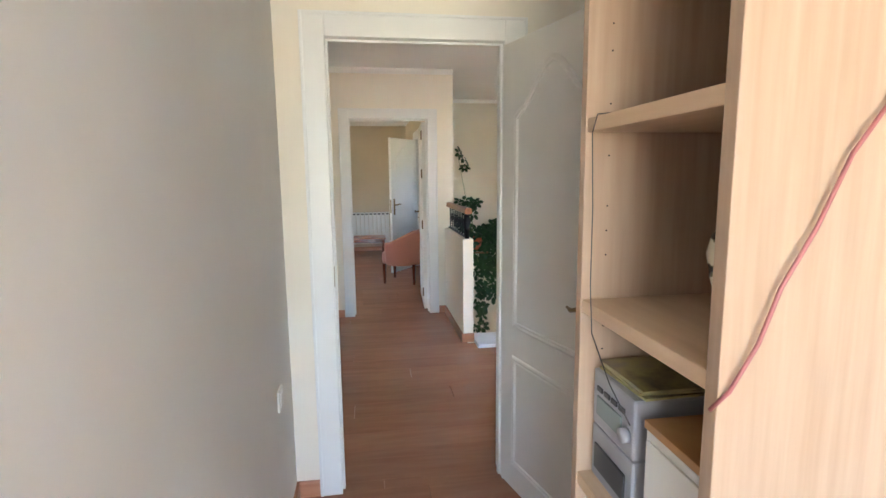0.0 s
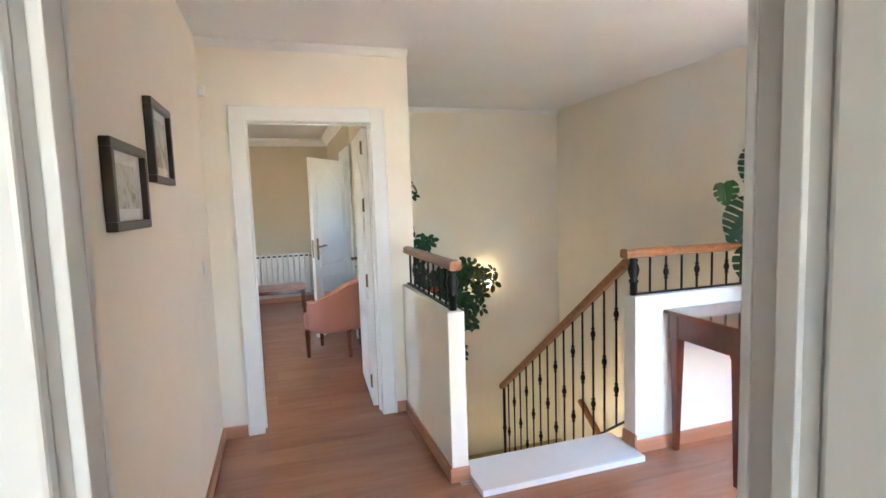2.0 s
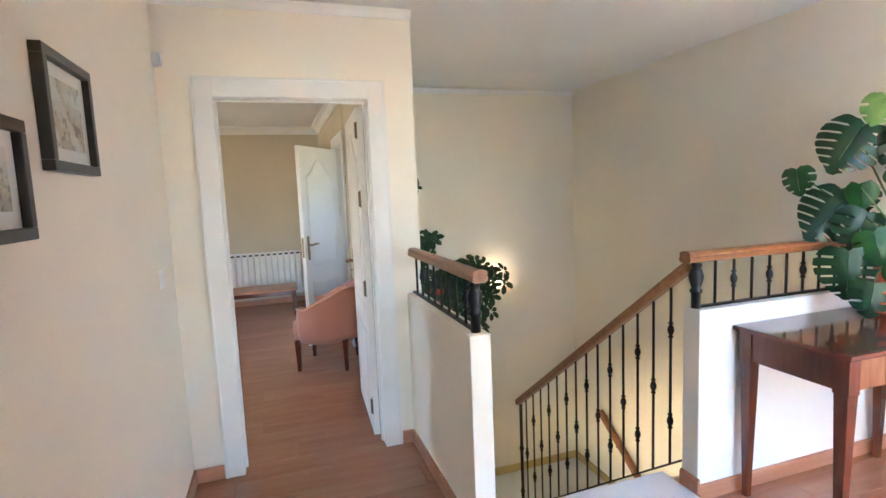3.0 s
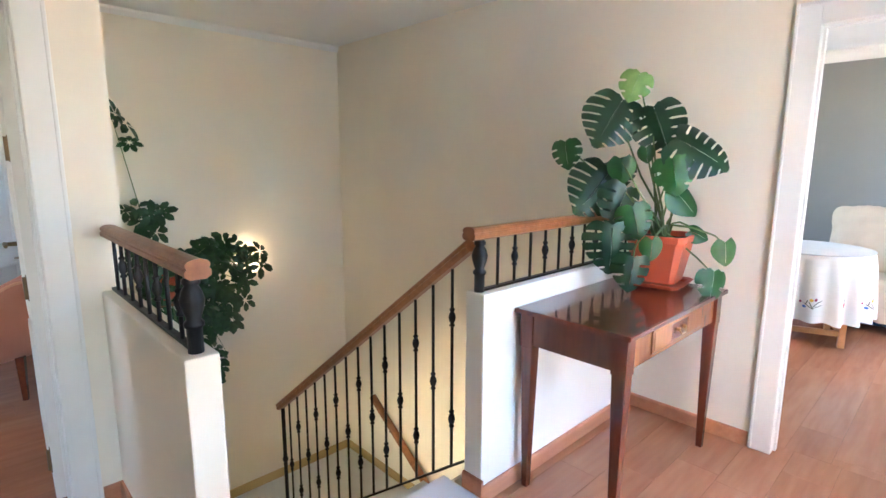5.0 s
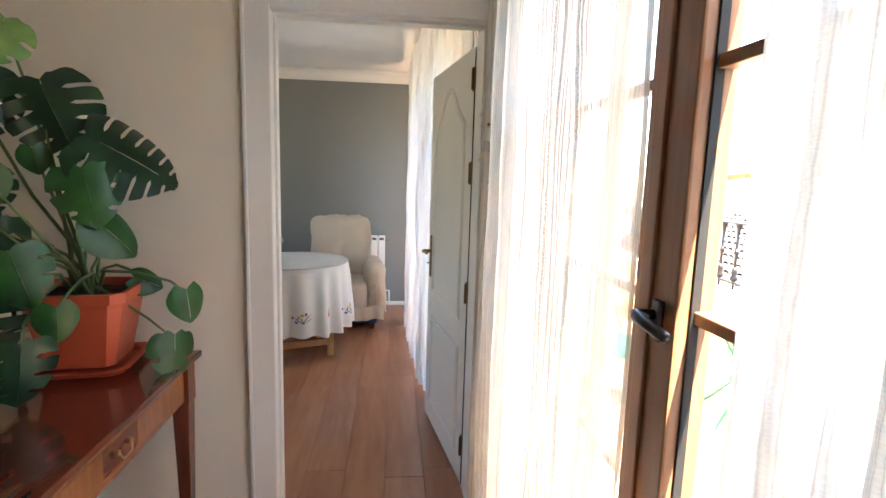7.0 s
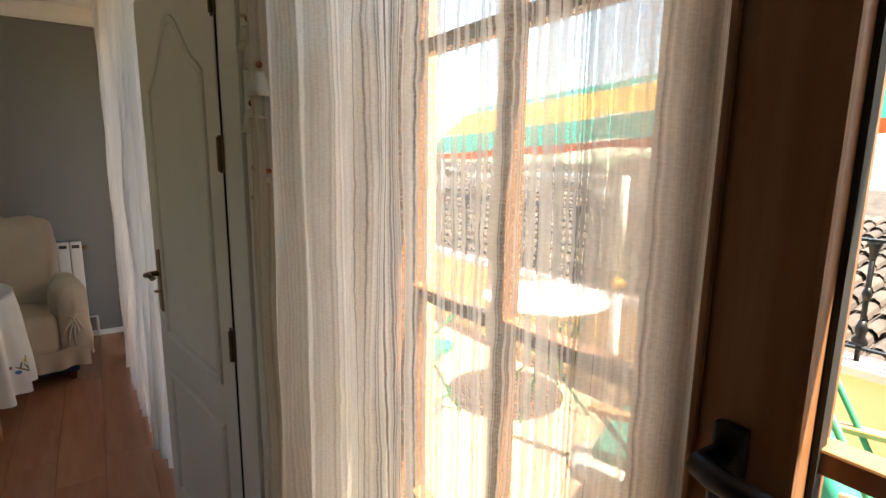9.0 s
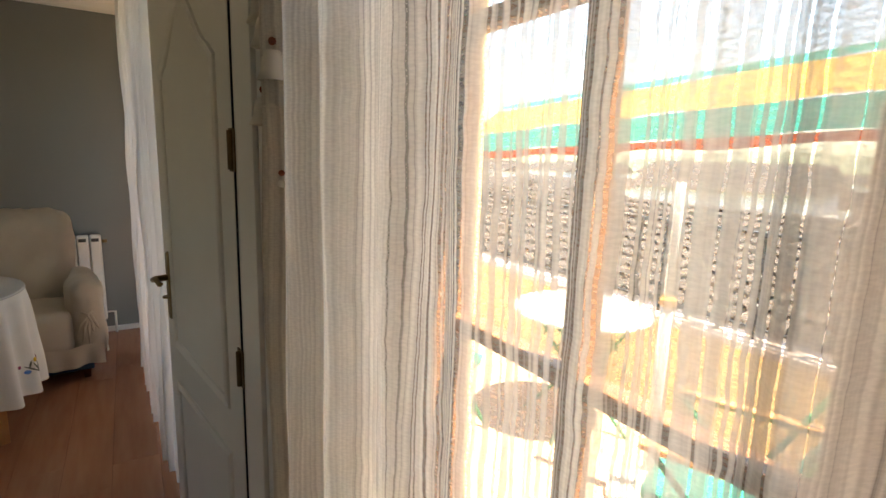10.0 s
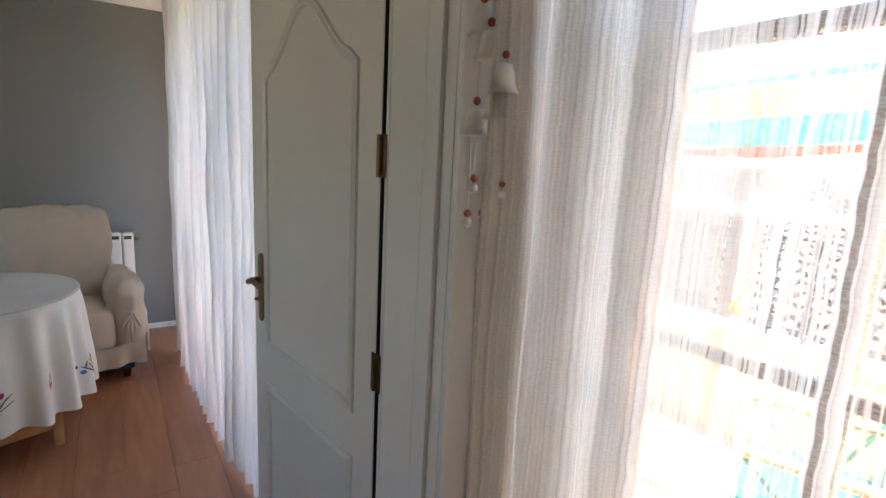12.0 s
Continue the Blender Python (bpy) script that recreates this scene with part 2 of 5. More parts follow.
        if prev:
            bridge(bm, prev, cur)
        else:
            bm.faces.new(cur[::-1])
        prev = cur
    bm.faces.new(prev)
    return bm


def sweep(bm, section, path, side=None):
    """Extrudes a closed section of (across, up) along a straight or bent path, upright."""
    path = [Vector(p) for p in path]
    prev, first = None, None
    for i, p in enumerate(path):
        d = (path[min(i + 1, len(path) - 1)] - path[max(i - 1, 0)]).normalized()
        s = Vector((d.y, -d.x, 0)).normalized()
        up = s.cross(d).normalized()
        cur = [bm.verts.new(p + s * a + up * b) for a, b in section]
        if prev:
            bridge(bm, prev, cur)
        else:
            first = cur
        prev = cur
    bm.faces.new(first[::-1])
    bm.faces.new(prev)
    bmesh.ops.recalc_face_normals(bm, faces=bm.faces)
    return bm


def wall_x(name, y0, y1, x0, x1, z0, z1, holes, mat, label):
    """A wall that runs along x, with openings (x0, x1, z0, z1)."""
    bm = bmesh.new()
    at = x0
    for a, b, c, d in sorted(holes):
        if a > at:
            box(bm, at, a, y0, y1, z0, z1)
        if c > z0:
            box(bm, a, b, y0, y1, z0, c)
        if d < z1:
            box(bm, a, b, y0, y1, d, z1)
        at = b
    if at < x1:
        box(bm, at, x1, y0, y1, z0, z1)
    return setting(name, bm, mat, label, "wall")


def wall_y(name, x0, x1, y0, y1, z0, z1, holes, mat, label):
    """A wall that runs along y, with openings (y0, y1, z0, z1)."""
    bm = bmesh.new()
    at = y0
    for a, b, c, d in sorted(holes):
        if a > at:
            box(bm, x0, x1, at, a, z0, z1)
        if c > z0:
            box(bm, x0, x1, a, b, z0, c)
        if d < z1:
            box(bm, x0, x1, a, b, d, z1)
        at = b
    if at < y1:
        box(bm, x0, x1, at, y1, z0, z1)
    return setting(name, bm, mat, label, "wall")


# ---- the large structure ----
H = 2.52            # ceiling height
CW = 0.11          # thickness of the east wall
LN = 0.02           # thickness of door linings
DH = 2.03           # clear height of the inner doors
XE = 3.645          # east wall of the landing
YS = -2.70          # south wall of the landing
AX0, AX1 = 0.268, 1.028     # study door
BX0, BX1 = 0.255, 1.045   # bedroom door
CY0, CY1 = -2.635, -1.85   # sitting-room door
FX0, FX1 = 1.85, 3.49     # french window
PX = 3.91           # far face of the pier that carries the sitting-room door
NW = 2.01           # north wall of the stairwell

# landing
wall_y("wall_west", -0.15, 0.0, -2.95, 0.0, 0, H, [], CREAM, "cream painted plaster wall with two framed pictures")
wall_x("wall_study", -3.045, -2.95, -0.15, 1.70, -0.1, H, [(AX0 - LN, AX1 + LN, -0.15, DH + LN)], CREAM, "cream painted partition wall with an open white door")
wall_x("wall_bedroom", 0.0, 0.14, -0.15, 1.315, -0.1, H, [(BX0 - LN, BX1 + LN, -0.15, DH + LN)], CREAM, "cream painted partition wall with a white door")
wall_y("wall_stair_west", 1.20, 1.315, 0.14, NW, -2.9, H, [], CREAM, "cream painted stairwell side wall")
wall_x("wall_stair_north", NW, NW + 0.15, 1.20, XE + 0.2, -2.9, H, [], CREAM, "cream painted stairwell end wall")
wall_y("wall_east", XE, XE + CW, YS, NW, -2.9, H, [(CY0 - LN, CY1 + LN, -0.15, DH + LN)], CREAM, "cream painted wall with the sitting-room door")
wall_x("wall_south", YS - 0.28, YS, 1.70, XE + CW, -0.2, H, [(FX0, FX1, 0, 2.28)], CREAM, "cream painted outer wall with a french window")
wall_y("wall_study_east", 1.56, 1.70, -9.15, YS, -0.2, H, [], STUDY_WALL, "pale painted wall of the study")
setting("ceiling", box(boxed(-0.15, XE + CW, -3.0, 0.07, H, H + 0.12), 1.2, XE + CW, 0.07, NW + 0.1, H, H + 0.12), CEIL, "white painted plaster ceiling", "ceiling")

# stair void below
# Unseen opening, cut so that the fill lamp reaches the stairwell.
wall_y("wall_stair_lower", 1.20, 1.315, -1.0, 0.14, -2.9, -0.02, [(-0.92, 0.02, -2.1, -1.6)], CREAM, "cream stairwell wall below the landing, with an unseen opening added for light")
wall_x("wall_stair_front", -1.10, -1.0, 1.20, XE, -2.9, -0.02, [], CREAM, "cream wall below the landing edge")
setting("floor_below", boxed(1.2, XE + 0.2, -1.1, NW + 0.1, -3.0, -2.9), SKIRT, "floor of the storey below", "floor")

# study
wall_y("wall_study_west", -0.15, 0.062, -5.75, -3.045, 0, H, [], STUDY_WALL, "pale painted wall of the study")
# Unseen wider end of the study, added so that light reaches the open door.
wall_x("wall_study_alcove", -5.75, -5.60, -2.2, -0.15, 0, H, [], STUDY_WALL, "pale painted unseen return wall, added to widen the study for its light")
wall_y("wall_study_far_west", -2.35, -2.2, -9.15, -5.60, 0, H, [], STUDY_WALL, "pale painted unseen far wall, added to widen the study for its light")
wall_x("wall_study_south", -9.15, -9.0, -2.2, 1.56, 0, H, [(-0.8, 1.1, 0.8, 2.2)], STUDY_WALL, "pale painted unseen outer wall of the study with an added window opening")
setting("ceiling_study", box(boxed(-0.15, 1.70, -9.15, -3.0, H, H + 0.12), -2.35, -0.15, -9.15, -5.60, H, H + 0.12), CEIL, "white painted ceiling of the study", "ceiling")

# bedroom
# The window opening is an unseen addition, made for the bedroom lamp.
wall_y("wall_bedroom_west", -3.15, -3.0, 0.0, 4.95, 0, H, [(1.45, 2.35, 1.05, 1.9)], BEIGE_WALL, "beige painted outer wall with an unseen window opening added for light")
wall_x("wall_bedroom_north", 4.80, 4.95, -3.0, 1.35, 0, H, [], BEIGE_WALL, "beige painted wall behind the radiator")
wall_y("wall_bedroom_east", 1.19, 1.20, 0.14, 2.12, 0, H, [], BEIGE_WALL, "beige painted side wall of the bedroom")
wall_y("wall_bedroom_east_2", 1.19, 1.33, 2.16, 4.80, -0.1, H, [(2.20 - LN, 2.94 + LN, -0.15, DH + LN)], BEIGE_WALL, "beige painted wall with an inner door")
wall_x("wall_bedroom_south", 0.0, 0.14, -3.0, -0.15, 0, H, [], BEIGE_WALL, "beige painted side wall")
# Unseen walls and floor added against stray daylight.
wall_x("wall_passage", 3.2, 3.35, 1.33, 2.6, 0, H, [], WHITE_WALL, "unseen pale wall added to close off the space past the inner door")
setting("floor_passage", boxed(1.261, 2.6, 2.10, 3.35, -0.1, -0.002), SKIRT, "unseen reddish slab added to stop daylight from below past the inner door", "floor")
# Small opening added here lets some sky onto the inner door's face.
wall_y("wall_passage_end", 2.45, 2.6, 2.16, 3.2, 0, H, [(2.45, 2.70, 1.35, 1.85)], WHITE_WALL, "unseen pale wall added to close off the space past the inner door")
setting("ceiling_bedroom", box(boxed(-3.15, 1.2, 0.07, 4.95, H, H + 0.1), 1.2, 2.6, 2.12, 4.95, H, H + 0.1), CEIL, "white painted ceiling of the bedroom", "ceiling")

# sitting room
setting("wall_pier", boxed(XE + CW, PX, -2.85, CY0 - LN, -0.1, 2.55), GREY_WALL, "grey painted pier beside the door", "wall")
wall_x("wall_sitting_south", -3.0, -2.85, XE + CW, 7.55, -0.2, 2.55, [(4.8, 6.6, 0.05, 2.25)], GREY_WALL, "grey painted outer wall with a wide window")
wall_y("wall_sitting_east", 7.4, 7.55, -2.85, 1.6, 0, 2.55, [], GREY_WALL, "grey painted wall behind the armchair")
wall_x("wall_sitting_north", 1.6, 1.75, XE + CW, 7.55, 0, 2.55, [(4.7, 5.9, 0.9, 2.0)], GREY_WALL, "grey painted far wall of the sitting room with a window")
wall_y("wall_sitting_west", XE + CW, XE + CW + 0.005, -1.72, 1.6, 0, 2.55, [], GREY_WALL, "grey painted side of the partition")
setting("ceiling_sitting", boxed(XE + CW, 7.55, -3.0, 1.75, 2.55, 2.67), CEIL, "white painted ceiling of the sitting room", "ceiling")

COVE = [(0, 0), (0, -0.11), (0.012, -0.11), (0.02, -0.085), (0.05, -0.04), (0.085, -0.02), (0.09, 0)]
SMALL_COVE = [(0, 0), (0, -0.05), (0.012, -0.05), (0.03, -0.02), (0.035, 0)]


def cornice(name, pts, section, label):
    return setting(name, sweep(bmesh.new(), section, pts), TRIM, label, "cornice")


cornice("trim", [(7.4, 1.55, 2.548), (7.4, -2.8, 2.548)], COVE, "white plaster cornice under the ceiling")
cornice("trim", [(1.19, 4.8, H - 0.002), (-2.95, 4.8, H - 0.002)], [(-a, b) for a, b in COVE], "white plaster cornice under the ceiling")
cornice("trim", [(1.19, 0.2, H - 0.002), (1.19, 4.7, H - 0.002)], [(-a, b) for a, b in COVE], "white plaster cornice under the ceiling")
cornice("trim", [(0.0, 0.0, H - 0.002), (1.315, 0.0, H - 0.002)], SMALL_COVE, "narrow white cornice above the door")
cornice("trim", [(1.32, NW, H - 0.002), (XE, NW, H - 0.002)], SMALL_COVE, "narrow white cornice of the stairwell")


def skirting(pts, mat=SKIRT, h=0.075):
    """pts run so that the room lies on the right-hand side."""
    sec = [(0, 0), (0, h), (0.008, h), (0.013, h - 0.01), (0.014, 0)]
    return setting("baseboard", sweep(bmesh.new(), sec, [(x, y, z) for x, y, z in pts]), mat, "reddish wooden skirting board along the wall", "baseboard")


skirting([(0, -2.95, 0), (0, 0, 0)])
skirting([(0, 0, 0), (0.15, 0, 0)])
skirting([(1.15, 0, 0), (1.222, 0, 0)])
skirting([(1.222, 0.0, 0), (1.222, -1.012, 0)])
skirting([(1.208, -1.012, 0), (1.318, -1.012, 0)])
skirting([(2.31, -1.0, 0.034), (2.31, -1.114, 0.034)])
skirting([(2.31, -1.10, 0), (XE, -1.10, 0)])
skirting([(XE, -1.10, 0), (XE, -1.745, 0)])
skirting([(0.062, -3.045, 0), (0.165, -3.045, 0)])
skirting([(0.062, -5.75, 0), (0.062, -3.045, 0)])
skirting([(-3.0, 4.8, 0), (1.19, 4.8, 0)])
skirting([(7.4, 1.6, 0), (7.4, -2.85, 0)], DOOR_WHITE, 0.04)


def casing(name, horizontal, a0, a1, plane, out, h=DH, w=0.10, t=0.018, depth=0.14, label="white painted door frame with moulded casing"):
    """Door frame: lining, casing on the near side (plane, facing out) and the far side.
    horizontal: the wall runs along x. out: +1 or -1, the way the near side faces."""
    bm = bmesh.new()

    def b(u0, u1, v0, v1, z0, z1, bev=0.0):
        v0, v1 = sorted((v0, v1))
        if horizontal:
            box(bm, u0, u1, v0, v1, z0, z1, bev)
        else:
            box(bm, v0, v1, u0, u1, z0, z1, bev)
    far = plane - out * depth
    for p, o in ((plane, out), (far, -out)):
        for w0, w1, tt in ((0.0, w, t), (w * 0.86, w, t + 0.004)):
            b(a0 - w1, a0 - w0, p + o * 0.0015, p + o * tt, 0.0, h + w1, 0.004)
            b(a1 + w0, a1 + w1, p + o * 0.0015, p + o * tt, 0.0, h + w1, 0.004)
            b(a0 - w0, a1 + w0, p + o * 0.0015, p + o * tt, h + w0, h + w1, 0.004)
    # lining and stop
    e = LN
    b(a0 - e, a0 - 0.001, plane - out * 0.001, far + out * 0.001, 0, h + e)
    b(a1 + 0.001, a1 + e, plane - out * 0.001, far + out * 0.001, 0, h + e)
    b(a0 - 0.001, a1 + 0.001, plane - out * 0.001, far + out * 0.001, h, h + e)
    mid = far + out * 0.042
    b(a0 - 0.001, a0 + 0.01, mid, mid + out * 0.03, 0, h, 0.002)
    b(a1 - 0.01, a1 + 0.001, mid, mid + out * 0.03, 0, h, 0.002)
    b(a0 + 0.01, a1 - 0.01, mid, mid + out * 0.03, h - 0.01, h + 0.001, 0.002)
    return setting(name, bm, TRIM, label, "door frame")


casing("door_frame_1", True, AX0, AX1, -3.045, -1, depth=0.095)
casing("door_frame_2", True, BX0, BX1, 0.0, -1)
casing("door_frame_3", False, CY0, CY1, XE, -1, depth=CW)
bm = boxed(XE + CW, PX - 0.0005, CY0 - LN, CY0 - 0.001, 0.0, DH + LN)
box(bm, PX + 0.0015, PX + 0.018, CY0 - 0.10, CY0, 0.0, DH + 0.10, 0.004)
setting("door_lining", bm, TRIM, "white painted lining of the pier beside the open door", "door frame")
casing("door_frame_4", False, 2.20, 2.94, 1.19, -1)


def floor_planks(name, x0, x1, y0, y1, seed, z=0.0, skip=None):
    """Laminate boards on a slab; each board is a piece of its own."""
    slab = setting(name, boxed(x0, x1, y0, y1, z - 0.12, z - 0.009), SKIRT, "reddish-brown laminate wood floor with a satin gloss", "floor")
    rng = random.Random(seed)
    w, ln = 0.193, 1.28
    meshes = {}
    row, y = 0, y0
    while y < y1 - 0.01:
        yy = min(y + w, y1)
        x = x0 - rng.uniform(0, ln)
        while x < x1 - 0.01:
            a, b = max(x, x0), min(x + ln, x1)
            if b - a > 0.02:
                key = (round(b - a, 2), round(yy - y, 3))
                if key not in meshes:
                    bm = bmesh.new()
                    L, D = key[0], key[1]
                    g = 0.0004
                    top = [bm.verts.new(v) for v in ((g + .0006, g + .0006, 0), (L - g - .0006, g + .0006, 0), (L - g - .0006, D - g - .0006, 0), (g + .0006, D - g - .0006, 0))]
                    low = [bm.verts.new(v) for v in ((g, g, -0.0007), (L - g, g, -0.0007), (L - g, D - g, -0.0007), (g, D - g, -0.0007))]
                    bot = [bm.verts.new((v.co.x, v.co.y, -0.0085)) for v in low]
                    bm.faces.new(top)
                    bridge(bm, low, top)
                    bridge(bm, bot, low)
                    me = bpy.data.meshes.new("plank")
                    bm.to_mesh(me)
                    bm.free()
                    me.materials.append(FLOOR_WOOD)
                    meshes[key] = me
                ob = new("plank", meshes[key])
                ob.parent = slab
                ob.location = (a, y, z)
            x += ln
        y += w
        row += 1
    return slab


# half walls round the stair opening
setting("half_wall_1", boxed(1.222, 1.315, -1.012, 0.0, -0.02, 0.915, bevel=0.006), CREAM, "low cream plaster wall beside the stairs", "half wall")
setting("half_wall_2", boxed(2.31, XE, -1.10, -1.0, -0.02, 0.915, bevel=0.006), WHITE_WALL, "low white plaster wall behind the console table", "half wall")

# ---- stairs ----
MARBLE = plaster("pale_marble", (0.78, 0.77, 0.75))
TAN = plaster("tan_stone_skirting", (0.55, 0.40, 0.20))
STAIR = thing("staircase", "pale marble staircase that turns back on itself", "stairs", kind="structure")
RUN, RISE, Y0, Z0 = 0.25, 0.185, -0.90, 0.02
part("tread", boxed(1.318, 2.30, -1.20, Y0 + 0.02, -0.018, Z0 + 0.012, bevel=0.006), MARBLE, STAIR, "white marble top step")
for k in range(1, 8):
    y, z = Y0 + (k - 1) * RUN, Z0 - k * RISE
    part("tread", boxed(1.318, 2.40, y - 0.01, y + RUN + 0.02, z - 0.03, z, bevel=0.005), MARBLE, STAIR)
    part("riser", boxed(1.318, 2.40, y - 0.004, y + 0.012, z + 0.001, z + RISE - 0.031), CREAM, STAIR)
ZL = Z0 - 8 * RISE - 0.17
part("landing", boxed(1.318, XE - 0.002, Y0 + 7 * RUN, NW - 0.002, ZL - 0.12, ZL), MARBLE, STAIR, "tan stone half landing")
part("riser", boxed(1.318, 2.40, Y0 + 7 * RUN - 0.02, Y0 + 7 * RUN - 0.001, ZL, Z0 - 7 * RISE - 0.031), CREAM, STAIR)
for k in range(1, 7):
    y, z = Y0 + 7 * RUN - (k - 1) * RUN, ZL - k * RISE
    part("tread", boxed(2.42, XE - 0.002, y - RUN - 0.02, y + 0.0, z - 0.03, z, bevel=0.005), MARBLE, STAIR)
skirting([(1.318, NW, ZL), (XE, NW, ZL)], TAN, 0.085)
skirting([(XE, NW, ZL), (XE, 0.85, ZL)], TAN, 0.085)
part("stringer", sweep(bmesh.new(), [(-0.04, -0.16), (0.04, -0.16), (0.04, 0.0), (-0.04, 0.0)],
                       [(2.36, Y0 - 0.05, Z0 - 0.05), (2.36, Y0 + 7 * RUN, Z0 - 7 * RISE - 0.05)]), CREAM, STAIR)

RAIL_SEC = [(-0.036, -0.014), (-0.036, 0.004), (-0.031, 0.007), (-0.031, 0.012), (-0.034, 0.015), (-0.034, 0.024), (-0.026, 0.033), (-0.010, 0.038), (0.010, 0.038), (0.026, 0.033), (0.034, 0.024), (0.034, 0.015), (0.031, 0.012), (0.031, 0.007), (0.036, 0.004), (0.036, -0.014), (0.022, -0.024), (-0.022, -0.024)]
RAIL_SEC = [(a * 0.88, b * 0.82) for a, b in RAIL_SEC]
KNOT = [(0.0068, -0.042), (0.012, -0.038), (0.012, -0.033), (0.0075, -0.026), (0.013, -0.016), (0.0165, 0.0), (0.013, 0.016), (0.0075, 0.026), (0.012, 0.033), (0.012, 0.038), (0.0068, 0.042)]


def bar(parent, p, h, knots):
    """One iron bar that stands at p, with cast knots at the given heights."""
    b = part("baluster", tube(bmesh.new(), [(p[0], p[1], p[2]), (p[0], p[1], p[2] + h)], 0.0068, 8), IRON, parent, smooth=True)
    for k in knots:
        part("knot", lathe(bmesh.new(), KNOT, (p[0], p[1], p[2] + k), 10), IRON, b, smooth=True)
    return b


def newel(parent, p, h):
    prof = [(0.021, 0), (0.021, 0.07), (0.027, 0.075), (0.027, 0.085), (0.019, 0.095), (0.03, 0.13), (0.033, 0.15), (0.026, 0.175), (0.018, 0.19), (0.024, 0.195), (0.024, 0.205), (0.018, 0.212), (0.02, h)]
    part("newel_post", lathe(bmesh.new(), prof, p, 16), IRON, parent, "black cast-iron newel post", smooth=True)


def level_rail(name, a, b, zw, zr, n, label, first, over):
    """An iron and wood rail on a low wall from a to b (x, y)."""
    r = thing(name, label, "railing")
    A, B = Vector((*a, zr)), Vector((*b, zr))
    d = (B - A).normalized()
    part("handrail", sweep(bmesh.new(), RAIL_SEC, [A - d * over, A - d * (over - 0.012), B]), RAIL_WOOD, r, "varnished reddish wooden handrail")
    part("handrail_end", sweep(bmesh.new(), [(x * 1.06, z * 1.06 + 0.001) for x, z in RAIL_SEC], [A - d * (over + 0.012), A - d * (over - 0.002)]), RAIL_WOOD, r)
    part("bottom_rail", sweep(bmesh.new(), [(-0.011, 0.0), (0.011, 0.0), (0.011, 0.01), (-0.011, 0.01)], [(*(A + d * 0.02).xy, zw + 0.001), (*B.xy, zw + 0.001)]), IRON, r)
    newel(r, (A.x, A.y, zw + 0.001), zr - zw - 0.025)
    for k in range(n):
        p = A + (B - A) * ((k + 1) / (n + 0.6))
        bar(r, (p.x, p.y, zw + 0.01), zr - zw - 0.034, [0.11] if (k + first) % 2 else [])
    return r


level_rail("stair_railing", (2.335, -1.05), (XE, -1.05), 0.915, 1.152, 11, "black iron railing with a reddish wooden handrail on the low wall", 0, 0.055)
level_rail("stair_railing", (1.268, -0.965), (1.268, 0.0), 0.915, 1.152, 8, "short black iron railing with a wooden handrail beside the bedroom door", 1, 0.055)

FLIGHT = thing("stair_railing", "sloping black iron railing with a reddish wooden handrail down the stairs", "railing")
XR, SL = 2.325, -0.752
YA, ZA, YB = -1.03, 1.112, 0.80


def rail_z(y, z0=ZA):
    return z0 + (y - YA) * SL


part("handrail", sweep(bmesh.new(), RAIL_SEC, [(XR, YA + 0.02, rail_z(YA + 0.02)), (XR, YB, rail_z(YB))]), RAIL_WOOD, FLIGHT, "varnished reddish wooden handrail")
part("bottom_rail", sweep(bmesh.new(), [(-0.012, -0.005), (0.012, -0.005), (0.012, 0.005), (-0.012, 0.005)],
                          [(XR, -1.02, rail_z(-1.02, 0.17)), (XR, YB - 0.02, rail_z(YB - 0.02, 0.17))]), IRON, FLIGHT)
for k in range(14):
    y = -0.905 + k * 0.121
    gap = ZA - 0.17 - 0.03
    bar(FLIGHT, (XR, y, rail_z(y, 0.17)), gap, ([0.23, 0.70] if k % 2 == 0 else [0.46]))
tb = tube(bmesh.new(), [(XR, 0.765, rail_z(0.765, 0.0)), (XR, 0.765, rail_z(0.765) - 0.03)], 0.013, 10)
post = part("newel_post", tb, IRON, FLIGHT, "plain black iron end post", True)
for hh in (0.32, 0.70):
    part("knot", lathe(bmesh.new(), [(r * 1.25, z) for r, z in KNOT], (XR, 0.765, rail_z(0.765, 0.0) + hh), 10), IRON, post, smooth=True)

GRAB = thing("wall_handrail", "reddish wooden handrail on brackets along the lower stairs", "handrail")
part("handrail", sweep(bmesh.new(), RAIL_SEC, [(XE - 0.06, 1.46, -0.84), (XE - 0.06, -0.6, -2.3)]), RAIL_WOOD, GRAB)
for y in (1.2, 0.2):
    z = -0.84 - (1.46 - y) * 0.709
    part("bracket", tube(bmesh.new(), [(XE, y, z - 0.09), (XE - 0.05, y, z - 0.09), (XE - 0.06, y, z - 0.03)], 0.008, 8), IRON, GRAB, smooth=True)

# ---- inner doors ----


def moulding(bm, pts, y, s):
    """A raised bead round a closed outline of (x, z) on a leaf's face at y, facing s."""
    sec = [(-0.016, 0.0), (-0.012, 0.006), (-0.004, 0.009), (0.004, 0.004), (0.012, 0.007), (0.016, 0.0)]
    n = len(pts)
    rings = []
    for i in range(n):
        p, q, r = Vector(pts[i - 1]), Vector(pts[i]), Vector(pts[(i + 1) % n])
        a, b = (q - p).normalized(), (r - q).normalized()
        t = (a + b).normalized()
        nn = Vector((t.y, -t.x)) / max(0.35, math.cos(a.angle(b) / 2))
        rings.append([bm.verts.new((q.x + nn.x * u, y + s * v, q.y + nn.y * u)) for u, v in sec])
    for i in range(n):
        bridge(bm, rings[i], rings[(i + 1) % n], closed=False)


def panels(w):
    """Outlines of a moulded leaf: an arched upper panel and a lower one with a sloping top."""
    a, b = 0.115, w - 0.115
